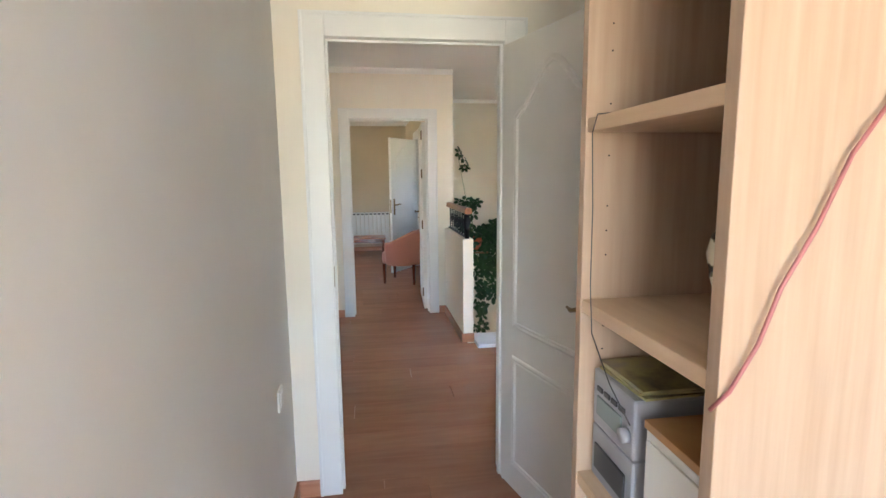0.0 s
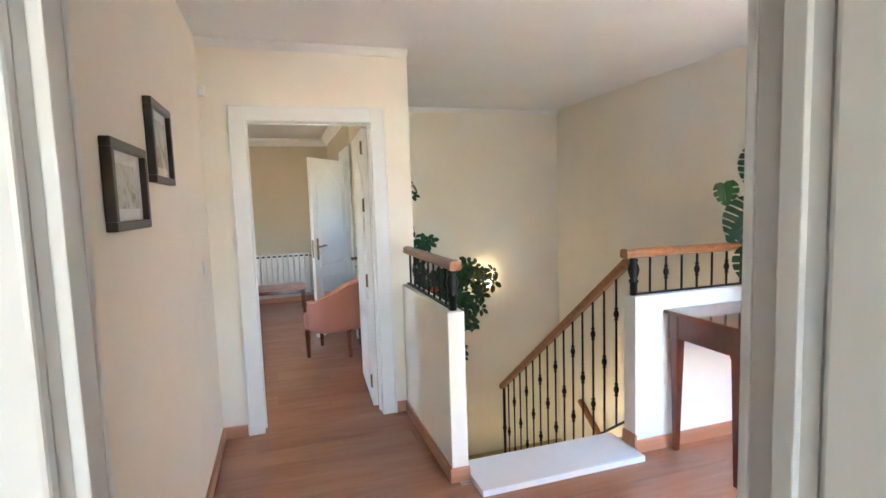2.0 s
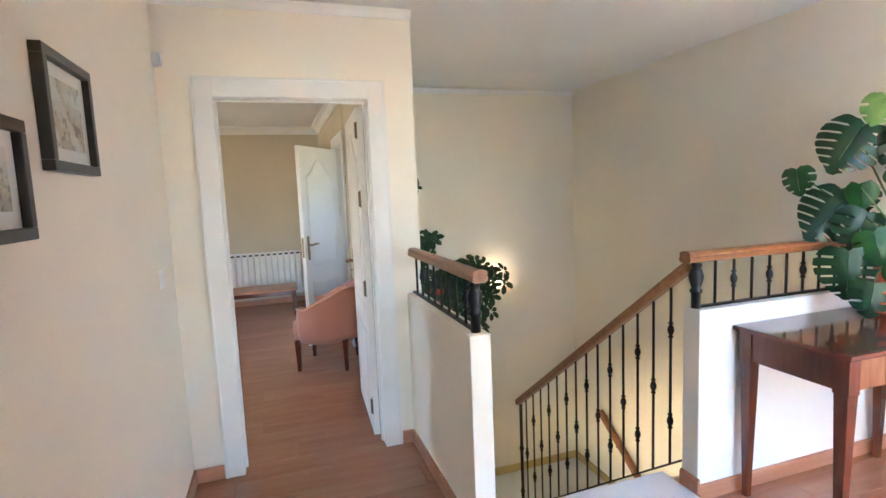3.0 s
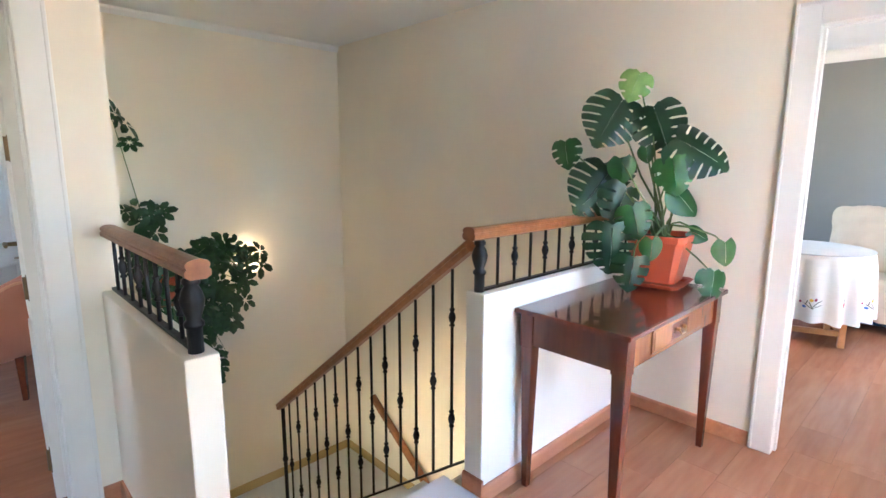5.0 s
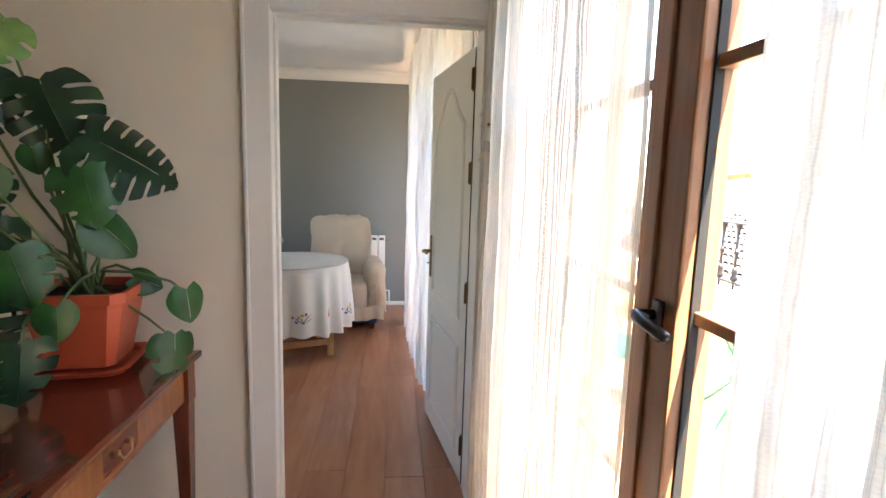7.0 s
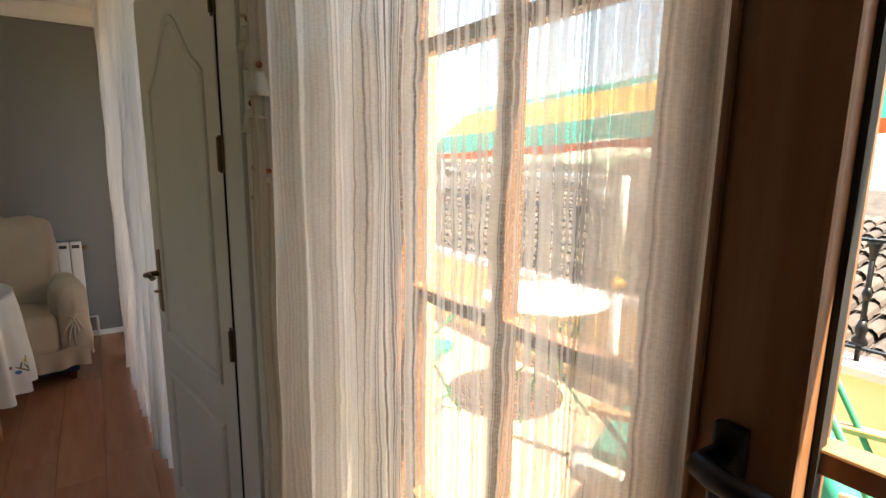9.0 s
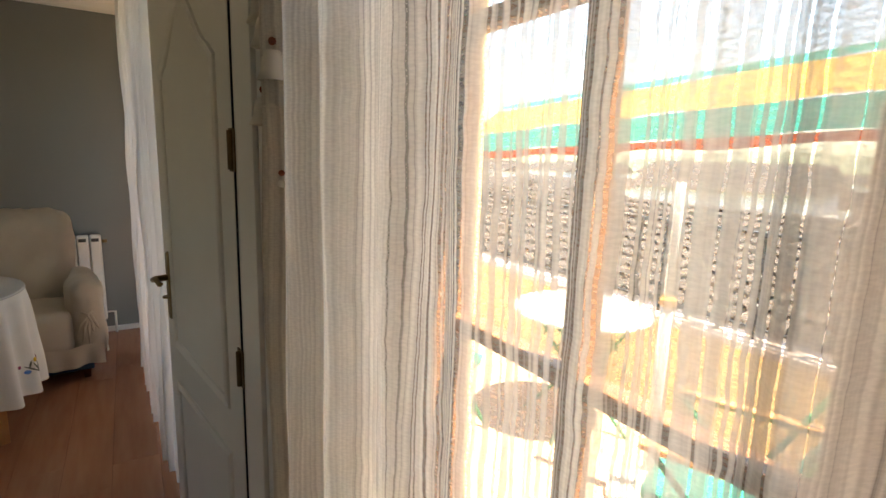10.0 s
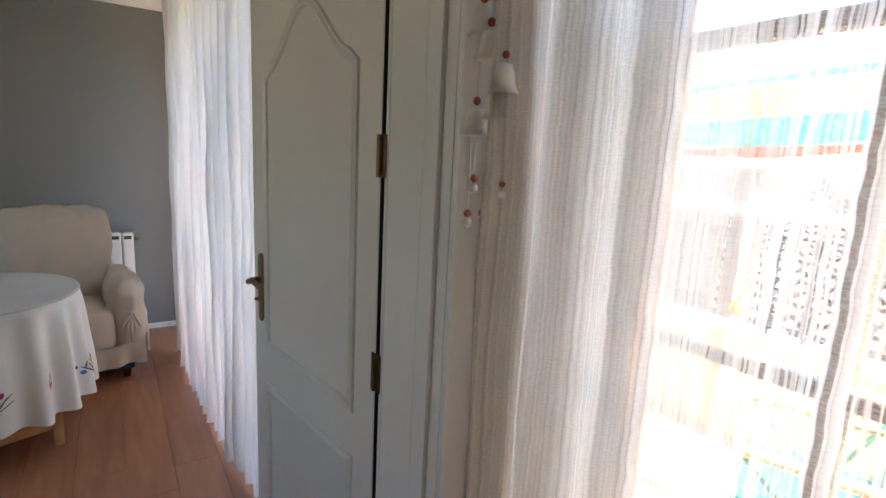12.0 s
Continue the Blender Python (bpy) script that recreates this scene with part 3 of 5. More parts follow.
    lower = [(a, 0.14), (b, 0.14), (b, 0.64), (a, 0.64)]
    cx, hw = (a + b) / 2, (b - a) / 2
    arc = []
    for i in range(1, 16):
        u = 1 - 2 * i / 16
        arc.append((cx + hw * u, 1.72 + 0.17 * (0.5 + 0.5 * math.cos(math.pi * u)) ** 1.15))
    return lower, [(a, 0.80), (b, 0.80), (b, 1.70)] + arc + [(a, 1.70)]


def lever(parent, x, y, z, s, way, mat=BRASS):
    """A lever handle on a long plate; s: the face's side, way: the lever's direction."""
    bm = bmesh.new()
    rims = []
    for grow, out in ((1.0, 0.0), (1.0, 0.005), (0.72, 0.0085)):
        rim = []
        for k in range(20):
            a = math.pi * k / 9.5 if k < 10 else math.pi * (k - 0.5) / 9.5
            r = 0.018 * grow
            rim.append(bm.verts.new((x + r * math.cos(a), y + s * out, z - 0.03 + (0.105 if k < 10 else -0.105) + r * math.sin(a))))
        rims.append(rim)
    bridge(bm, rims[0], rims[1])
    bridge(bm, rims[1], rims[2])
    bm.faces.new(rims[2])
    bmesh.ops.recalc_face_normals(bm, faces=bm.faces)
    plate = part("handle_plate", bm, mat, parent, "aged brass handle plate with rounded ends")
    pts = [(x, y + s * 0.004, z), (x, y + s * 0.045, z), (x + way * 0.02, y + s * 0.055, z + 0.002), (x + way * 0.06, y + s * 0.055, z + 0.012), (x + way * 0.095, y + s * 0.052, z + 0.0), (x + way * 0.12, y + s * 0.05, z + 0.008)]
    part("lever", tube(bmesh.new(), pts, [0.012, 0.010, 0.010, 0.009, 0.008, 0.005], 10), mat, plate, smooth=True)
    part("rosette", lathe(bmesh.new(), [(0.017, -0.003), (0.017, 0.003)], (x, y + s * 0.01, z - 0.07), 10), mat, plate)


def leaf(name, w, m, label, handle_z=1.03, h=2.015, hinges=(0.2, 0.94, 1.48, 1.88), side=-1):
    """A moulded door leaf; hinge line on z at the origin, the leaf along +x, thickness to +y."""
    d = tagged(thing(name, label, "door", m), kind="structure")
    bm = boxed(0.003, w, 0.0, 0.038, 0.008, h, bevel=0.003)
    for y, s in ((0.0005, -1), (0.0375, 1)):
        for out in panels(w):
            moulding(bm, out if s > 0 else out[::-1], y, s)
    bmesh.ops.recalc_face_normals(bm, faces=bm.faces)
    part("leaf", bm, DOOR_WHITE, d, "white painted moulded panel")
    lever(d, w - 0.065, 0.0, handle_z, -1, -1)
    lever(d, w - 0.065, 0.038, handle_z, 1, -1)
    part("lock_plate", boxed(w - 0.0005, w + 0.002, 0.008, 0.030, handle_z - 0.12, handle_z + 0.08), BRASS, d, "brass lock plate")
    for z in hinges:
        bm = tube(bmesh.new(), [(-0.004, 0.019 + side * 0.026, z - 0.045), (-0.004, 0.019 + side * 0.026, z + 0.045)], 0.007, 10)
        box(bm, 0.0, 0.016, *sorted((0.019 + side * 0.0195, 0.019 + side * 0.0225)), z - 0.05, z + 0.05)
        box(bm, -0.022, -0.006, *sorted((0.019 + side * 0.0195, 0.019 + side * 0.0225)), z - 0.05, z + 0.05)
        part("hinge", bm, BRONZE, d, "dull bronze hinge")
    return d


leaf("door_1", 0.735, pose(AX1 - 0.004, -3.05, 0, 0, 0, -75), "white moulded door standing open into the study", handle_z=0.985, side=1)
leaf("door_2", 0.775, pose(BX1 - 0.004, 0.145, 0, 0, 0, 87), "white moulded door standing open into the bedroom", side=1)
SITDOOR = leaf("door_3", 0.775, pose(PX + 0.034, CY0 - 0.034, 0, 0, 0, 8.8), "white moulded door standing open into the grey sitting room", side=1)
# Black strip on the hinge edge paints in the shade of the gap.
part("draught_seal", boxed(-0.001, 0.0025, 0.003, 0.0365, 0.01, 2.01), BLACK, SITDOOR, "black strip that stands for the shade in the hinge gap")
leaf("door_4", 0.735, pose(1.175, 2.93, 0, 0, 0, 234), "white moulded door standing open into the bedroom", side=-1)
tagged(part("strike_plate", boxed(AX0 - 0.001, AX0 + 0.0015, -3.04, -3.02, 0.98, 1.07), BRASS), "small brass strike plate in the door frame", "strike plate", kind="structure")

# ---- french window ----
WY0, WY1 = -2.925, -2.846     # depth of the leaves
FH = 2.26
XM = 2.745
WIN = thing("window_1", "brown wooden french window with glazing bars, closed", "window", kind="structure")
bm = bmesh.new()
for a in ((FX0, FX0 + 0.05, -2.95, -2.875, 0.0, FH + 0.02), (FX1 - 0.05, FX1, -2.95, -2.875, 0.0, FH + 0.02), (FX0 + 0.05, FX1 - 0.05, -2.95, -2.875, FH - 0.03, FH + 0.02), (FX0 + 0.05, FX1 - 0.05, -2.95, -2.88, 0.0, 0.03)):
    box(bm, *a, bevel=0.004)
part("window_frame", bm, FRAME_WOOD, WIN)


def sash(x0, x1, w0=0.072, w1=0.072):
    s = part("sash", box(box(box(box(bmesh.new(), x0, x0 + w0, WY0, WY1, 0.035, FH - 0.035, 0.006), x1 - w1, x1, WY0, WY1, 0.035, FH - 0.035, 0.006),
                             x0 + w0, x1 - w1, WY0, WY1, 0.035, 0.16, 0.005), x0 + w0, x1 - w1, WY0, WY1, FH - 0.12, FH - 0.035, 0.005), FRAME_WOOD, WIN, "brown varnished wooden sash")
    a, b = x0 + w0, x1 - w1
    pane = part("pane", boxed(a, b, -2.898, -2.893, 0.16, FH - 0.12), GLASS, s, "clear glass")
    pane.visible_shadow = False
    g = bmesh.new()
    for q in ((a, a + 0.006, -2.8655, -2.862, 0.16, FH - 0.12), (b - 0.006, b, -2.8655, -2.862, 0.16, FH - 0.12)):
        box(g, q[0], q[1], -2.892, -2.874, q[4], q[5])
    part("glazing_seal", g, BLACK, s)
    for z in (0.715, 1.20, 1.685):
        part("glazing_bar", boxed(a, b, -2.914, -2.880, z - 0.013, z + 0.013, bevel=0.003), FRAME_WOOD, s)
    part("glazing_bar", boxed((a + b) / 2 - 0.015, (a + b) / 2 + 0.015, -2.9155, -2.8785, 0.16, FH - 0.12, bevel=0.003), FRAME_WOOD, s)
    return s


sash(FX0 + 0.052, XM - 0.001, w1=0.124)
sash(XM + 0.001, FX1 - 0.052, w0=0.05)
part("cover_strip", boxed(XM - 0.034, XM + 0.012, -2.8455, -2.836, 0.04, FH - 0.04, bevel=0.004), FRAME_WOOD, WIN)
XH = 2.675
hd = part("handle", boxed(XH - 0.016, XH + 0.016, -2.8455, -2.832, 1.135, 1.222, bevel=0.004), DARK_METAL, WIN, "dark metal lever handle")
part("lever", tube(bmesh.new(), [(XH + 0.004, -2.833, 1.19), (XH + 0.008, -2.806, 1.19), (XH + 0.006, -2.796, 1.19), (XH - 0.01, -2.79, 1.189), (XH - 0.05, -2.788, 1.186), (XH - 0.118, -2.79, 1.180), (XH - 0.124, -2.79, 1.180)], [0.011, 0.011, 0.0125, 0.013, 0.0125, 0.0115, 0.008], 14), DARK_METAL, hd, smooth=True)
part("window_sill", boxed(FX0, FX1, -3.02, -2.95, -0.06, 0.012, bevel=0.004), MARBLE, WIN)

# ---- curtains ----


def drape(name, path, z0, z1, amp, folds, mat, label, seed, nz=26, gather=0.25, sub=10, sizes=None):
    """A hanging cloth along path (x, y), with folds that loosen towards the floor."""
    rng = random.Random(seed)
    P = [Vector((*p, 0)) for p in path]
    L = sum((b - a).length for a, b in zip(P, P[1:]))
    n = int(folds * sub)
    phase = [rng.uniform(-0.35, 0.35) for _ in range(int(folds) + 2)]
    size = sizes or [rng.uniform(0.55, 1.25) for _ in range(int(folds) + 2)]
    bm = bmesh.new()
    uvl = bm.loops.layers.uv.new("UVMap")
    grid, arc = [], []
    for i in range(n + 1):
        u = i / n
        d = u * L
        for a, b in zip(P, P[1:]):
            seg = (b - a).length
            if d <= seg + 1e-9:
                break
            d -= seg
        base = a + (b - a) * min(1, d / seg)
        t = (b - a).normalized()
        nrm = Vector((t.y, -t.x, 0))
        k = min(int(u * folds), int(folds))
        ph = u * folds * 2 * math.pi + phase[k] * 0.6
        row = []
        for j in range(nz + 1):
            v = j / nz
            A = amp * size[k] * (1 - gather * v) * (0.8 + 0.35 * noise.noise((u * 9, v * 2.2, seed)))
            w = math.sin(ph + 0.5 * noise.noise((u * 6 + 11, v * 1.5, seed)))
            s = math.copysign(abs(w) ** 0.8, w)
            q = base + nrm * (A * s + 0.012 * noise.noise((u * 25, v * 7, seed + 5))) + t * (0.35 * A * math.cos(ph))
            row.append(bm.verts.new((q.x, q.y, z0 + (z1 - z0) * v)))
        grid.append(row)
        arc.append(arc[-1] + max(0.004, (grid[-1][nz // 2].co - grid[-2][nz // 2].co).length) if arc else 0.0)
    for i in range(n):
        for j in range(nz):
            f = bm.faces.new((grid[i][j], grid[i + 1][j], grid[i + 1][j + 1], grid[i][j + 1]))
            for lp, (a, c) in zip(f.loops, ((i, j), (i + 1, j), (i + 1, j + 1), (i, j + 1))):
                lp[uvl].uv = (arc[a], z0 + (z1 - z0) * c / nz)
    ob = part(name, bm, mat, smooth=True)
    return tagged(ob, label, "curtain")


SHEER = striped_sheer("striped_sheer_cloth", (0.77, 0.73, 0.66))
VOILE = cloth("white_voile", (0.80, 0.81, 0.83), weave=500, see=0.22)
drape("curtain", [(3.53, -2.635), (3.30, -2.63), (3.0, -2.675), (2.698, -2.778)], 0.02, 2.36, 0.036, 7, SHEER, "cream striped sheer curtain beside the french window", 3, sub=16, sizes=(1.25, 1.15, 0.75, 0.4, 0.3, 0.45, 1.2, 1.2, 1.0))
drape("curtain", [(2.36, -2.785), (2.15, -2.755), (1.98, -2.69), (1.80, -2.65)], 0.02, 2.36, 0.032, 6, SHEER, "cream striped sheer curtain beside the french window", 8)
drape("curtain", [(6.75, -2.46), (6.2, -2.46), (5.3, -2.51), (4.85, -2.56), (4.5, -2.70)], 0.03, 2.47, 0.045, 22, VOILE, "white voile curtain over the sitting-room window", 5, sub=16)
ROD = thing("curtain_rod", "brown wooden curtain rod over the french window", "curtain rod")
part("rod", tube(bmesh.new(), [(1.72, -2.655, 2.385), (3.60, -2.655, 2.385)], 0.014, 12), FRAME_WOOD, ROD, smooth=True)
for x in (1.80, 3.56):
    part("bracket", boxed(x - 0.012, x + 0.012, YS, -2.64, 2.37, 2.40, bevel=0.003), FRAME_WOOD, ROD)
TRACK = thing("curtain_track", "white curtain track under the ceiling", "curtain rod")
part("track", boxed(4.0, 6.9, -2.53, -2.48, 2.49, 2.549), TRIM, TRACK)

# ---- landing: console table and plants ----


def grid_sheet(bm, nu, nv, f):
    """A sheet of points f(u, v), u and v from 0 to 1."""
    g = [[bm.verts.new(f(i / nu, j / nv)) for j in range(nv + 1)] for i in range(nu + 1)]
    for i in range(nu):
        for j in range(nv):
            bm.faces.new((g[i][j], g[i + 1][j], g[i + 1][j + 1], g[i][j + 1]))
    return g


def taper_leg(bm, x, y, z0, z1, a, b):
    """A square leg that narrows to the foot."""
    top = [bm.verts.new((x + sx * a, y + sy * a, z1)) for sx, sy in ((-1, -1), (1, -1), (1, 1), (-1, 1))]
    low = [bm.verts.new((x + sx * b, y + sy * b, z0)) for sx, sy in ((-1, -1), (1, -1), (1, 1), (-1, 1))]
    bridge(bm, low, top)
    bm.faces.new(top)
    bm.faces.new(low[::-1])
    bmesh.ops.bevel(bm, geom=list(bm.edges), offset=0.002, segments=1, affect="EDGES")
    return bm


TX0, TX1, TY0, TY1, TZ = 2.497, 3.51, -1.625, -1.106, 0.836
CON = thing("console_table", "polished mahogany console table with tapered legs against the low wall", "console table", pose((TX0 + TX1) / 2, (TY0 + TY1) / 2, 0))
cx, cy = (TX0 + TX1) / 2, (TY0 + TY1) / 2
hx, hy = (TX1 - TX0) / 2, (TY1 - TY0) / 2
part("tabletop", boxed(-hx, hx, -hy, hy, TZ - 0.028, TZ - 0.008, bevel=0.004), MAHOGANY, CON, "dark polished mahogany top")
part("glass_sheet", boxed(-hx + 0.004, hx - 0.004, -hy + 0.004, hy - 0.004, TZ - 0.0075, TZ - 0.002), GLASS, CON, "clear protective glass")
AP = 0.165
part("side_apron", boxed(-hx + 0.03, -hx + 0.048, -hy + 0.06, hy - 0.06, TZ - AP, TZ - 0.029, bevel=0.002), MAHOGANY_UP, CON)
part("side_apron", boxed(hx - 0.048, hx - 0.03, -hy + 0.06, hy - 0.06, TZ - AP, TZ - 0.029, bevel=0.002), MAHOGANY_UP, CON)
part("back_apron", boxed(-hx + 0.07, hx - 0.07, hy - 0.05, hy - 0.032, TZ - AP, TZ - 0.029, bevel=0.002), MAHOGANY, CON)
part("front_apron", boxed(-hx + 0.07, hx - 0.07, -hy + 0.034, -hy + 0.05, TZ - AP, TZ - 0.029, bevel=0.002), VENEER, CON)
DRW = part("drawer", boxed(-0.26, 0.26, -hy + 0.026, -hy + 0.033, TZ - AP + 0.02, TZ - 0.045, bevel=0.003), VENEER, CON, "veneered drawer front with inlaid panels")
for a in (-0.245, -0.085, 0.085):
    part("inlay", boxed(a, a + 0.16, -hy + 0.0235, -hy + 0.0255, TZ - AP + 0.034, TZ - 0.059, bevel=0.001), MAHOGANY if a == -0.085 else VENEER, DRW)
hb = bmesh.new()
for a in (-0.032, 0.032):
    lathe(hb, [(0.004, 0), (0.009, 0.003), (0.009, 0.012), (0.004, 0.016)], (a, -hy + 0.018, TZ - 0.098), 10)
tube(hb, [(-0.032, -hy + 0.014, TZ - 0.09), (-0.02, -hy + 0.008, TZ - 0.112), (0.02, -hy + 0.008, TZ - 0.112), (0.032, -hy + 0.014, TZ - 0.09)], 0.003, 8)
part("drawer_pull", hb, BRASS, DRW, "small brass drop pull")
for sx in (-1, 1):
    for sy in (-1, 1):
        lx, ly = sx * (hx - 0.052), sy * (hy - 0.05)
        lg = part("leg", box(taper_leg(bmesh.new(), lx, ly, 0.0, TZ - AP - 0.01, 0.028, 0.014), lx - 0.031, lx + 0.031, ly - 0.031, ly + 0.031, TZ - AP - 0.01, TZ - 0.029, 0.002), MAHOGANY_UP, CON)

TERRA = paint("terracotta_plastic", (0.55, 0.10, 0.045), 0.4)
SOIL = plaster("dark_soil", (0.05, 0.03, 0.02))
LEAF_DARK = leafy("monstera_leaf", (0.007, 0.030, 0.014), (0.015, 0.056, 0.022), 0.28)
LEAF_MID = leafy("young_leaf", (0.013, 0.062, 0.014), (0.032, 0.118, 0.024), 0.32)
LEAF_PALE = leafy("new_leaf", (0.10, 0.22, 0.05), (0.22, 0.36, 0.11), 0.35)
STEM = leafy("stem_green", (0.09, 0.14, 0.05), (0.16, 0.22, 0.08), 0.45)

POT = Vector((3.36, -1.34, TZ - 0.002))
PLANT = thing("potted_plant", "large monstera in a square terracotta-coloured pot on the console table", "plant", pose(*POT))


def square_pot(bm, w0, w1, h):
    def loop(w, z):
        c = w * 0.22
        return [bm.verts.new((x, y, z)) for x, y in ((-w + c, -w), (w - c, -w), (w, -w + c), (w, w - c), (w - c, w), (-w + c, w), (-w, w - c), (-w, -w + c))]
    rows = [loop(w0, 0), loop(w0 + (w1 - w0) * 0.8, h * 0.8), loop(w1 * 0.97, h * 0.86), loop(w1 + 0.008, h * 0.87), loop(w1 + 0.01, h), loop(w1 - 0.004, h), loop(w1 - 0.012, h * 0.9), loop(w1 - 0.016, h * 0.86)]
    for a, b in zip(rows, rows[1:]):
        bridge(bm, a, b)
    bm.faces.new(rows[0][::-1])
    return rows[-1]


bm = bmesh.new()
square_pot(bm, 0.096, 0.138, 0.235)
bmesh.ops.translate(bm, verts=bm.verts, vec=(0, 0, 0.022))
potm = part("pot", bm, TERRA, PLANT, "terracotta-coloured square plastic pot")
potm.rotation_euler = (0, 0, radians(8))
bm = bmesh.new()
square_pot(bm, 0.12, 0.135, 0.022)
sau = part("saucer", bm, TERRA, PLANT)
sau.rotation_euler = (0, 0, radians(8))
bm = bmesh.new()
grid_sheet(bm, 10, 10, lambda u, v: ((u - 0.5) * 0.25, (v - 0.5) * 0.25, 0.232 + 0.008 * noise.noise((u * 9, v * 9, 2))))
part("soil", bm, SOIL, PLANT).rotation_euler = (0, 0, radians(8))


def leaf_shape(t):
    """Half width of a broad heart-shaped blade at t along its midrib."""
    return 0.58 * math.sin(math.pi * min(1, t ** 0.66)) ** 0.6 * (1.04 - 0.26 * t) if 0 < t < 1 else 0.0


def split_leaf(bm, size, lobes, cup, cut=0.5):
    """A monstera blade in its own frame: base at the origin, tip at +y, face up (+z)."""
    def at(t, f, s):
        w = leaf_shape(max(0.03, min(0.985, t)))
        x = s * w * f
        y = t - 0.12 + 0.13 * f * f * (0.9 - t) - (0.30 * (1 - t) ** 3 * f)
        z = cup * (-0.36 * (x * x) * 2 - 0.22 * max(0, t - 0.4) ** 2) + 0.05 * abs(x) + 0.014 * math.sin(9 * t) * f
        return Vector((x, y, z)) * size
    for s in (-1, 1):
        for k in range(lobes):
            t0, t1 = k / lobes, (k + 1) / lobes
            nt = 2 if lobes > 3 else (4 if lobes > 1 else 9)
            ts = [t0 + (t1 - t0) * q / nt for q in range(nt + 1)]
            fr = (0.02, 0.26, cut, cut + 0.12, 0.76, 0.92, 1.0)
            rows = []
            for f in fr:
                shrink = 0.0 if f <= cut or lobes < 2 else 0.24 * min(1, (f - cut) / 0.1) * (1.25 - 0.5 * f)
                tip = 0.0 if f < 0.95 or lobes < 2 else 0.16
                mid = (t0 + t1) / 2
                rows.append([bm.verts.new(at(mid + (q - mid) * (1 - shrink - tip) + (0.03 * f if lobes > 1 else 0), f, s)) for q in ts])
            for a, b in zip(rows, rows[1:]):
                for i in range(nt):
                    q = (a[i], a[i + 1], b[i + 1], b[i])
                    bm.faces.new(q if s > 0 else q[::-1])
    bmesh.ops.remove_doubles(bm, verts=bm.verts, dist=size * 0.012)
    tube(bm, [at(t, 0.0, 1) + Vector((0, 0, -0.002)) for t in (0.05, 0.35, 0.65, 0.95)], [size * 0.014, size * 0.011, size * 0.008, size * 0.003], 5)


# centre, size, facing (azimuth the blade's face looks to, how far it is tipped up), roll, kind
LEAVES = [
    ((3.30, -1.18, 1.80), 0.20, 215, 15, 160, 2, 3), ((3.20, -1.11, 1.63), 0.32, 222, 20, 150, 0, 7), ((3.32, -1.32, 1.59), 0.28, 205, 10, 200, 0, 6),
    ((3.35, -1.51, 1.48), 0.31, 225, 30, 235, 0, 7), ((3.12, -0.93, 1.47), 0.19, 200, 5, 190, 1, 4), ((3.08, -1.11, 1.29), 0.31, 230, 15, 140, 0, 7),
    ((3.15, -1.22, 1.39), 0.16, 215, -10, 185, 1, 1), ((3.25, -1.43, 1.37), 0.23, 210, 10, 190, 1, 3), ((3.30, -1.47, 1.25), 0.20, 240, 25, 215, 1, 1),
    ((3.03, -1.25, 1.03), 0.27, 225, 0, 180, 0, 6), ((3.10, -1.33, 1.16), 0.21, 220, 5, 195, 1, 4), ((3.42, -1.50, 1.09), 0.12, 225, 30, 240, 1, 1),
    ((3.40, -1.63, 1.015), 0.15, 230, 5, 185, 1, 1), ((3.32, -1.61, 0.87), 0.19, 235, 10, 170, 1, 2), ((3.02, -1.36, 0.93), 0.19, 225, 0, 175, 0, 4),
    ((3.10, -1.41, 1.04), 0.13, 222, 0, 180, 1, 1), ((3.18, -1.16, 1.36), 0.22, 180, 30, 200, 0, 5), ((3.12, -1.23, 1.22), 0.24, 240, 0, 160, 0, 5),
    ((3.27, -1.28, 1.47), 0.10, 215, 0, 190, 1, 1), ((3.40, -1.36, 1.33), 0.12, 250, 20, 200, 1, 1)]
MATS = (LEAF_DARK, LEAF_MID, LEAF_PALE)
crown = POT + Vector((0, 0, 0.235))
for (c, size, az, tip, roll, kind, lobes) in LEAVES:
    bm = bmesh.new()
    size *= 0.87 if kind == 0 else 0.76
    split_leaf(bm, size, lobes, 1.0 if kind == 0 else 0.8, 0.34 if kind == 0 else 0.55)
    f = Vector((math.cos(radians(az)) * math.cos(radians(tip)), math.sin(radians(az)) * math.cos(radians(tip)), math.sin(radians(tip))))
    r = f.to_track_quat("Z", "Y").to_matrix().to_4x4() @ pose(0, 0, 0, 0, 0, roll)
    m = Matrix.Translation(Vector(c) - POT) @ r @ Matrix.Translation((0, -0.38 * size, 0))
    bmesh.ops.transform(bm, matrix=m, verts=bm.verts)
    part("leaf", bm, MATS[kind], PLANT, smooth=True)
    base = m @ Vector((0, -0.02 * size, -0.002))
    src = crown - POT + Vector((0.03 * math.cos(az + roll), 0.03 * math.sin(az * 3 + roll), 0))
    mid = src * 0.35 + base * 0.65 + Vector((0, 0, 0.06 if base.z < 0.45 else -0.02)) + Vector((0.03 * math.sin(roll), 0.03 * math.cos(roll), 0))
    q1 = src * 0.75 + mid * 0.25 + Vector((0, 0, 0.05))
    part("stem", tube(bmesh.new(), [src, q1, mid * 0.6 + q1 * 0.4, mid * 0.6 + base * 0.4, base], [0.006, 0.0055, 0.005, 0.0045, 0.003], 6), STEM, PLANT, smooth=True)

# trailing plant on the stairwell wall
IVY = leafy("trailing_leaf", (0.008, 0.035, 0.014), (0.03, 0.09, 0.03), 0.35)
TRAIL = thing("trailing_plant", "dark green trailing plant on a shelf of the stairwell wall", "plant", pose(1.92, 1.80, 0.55))
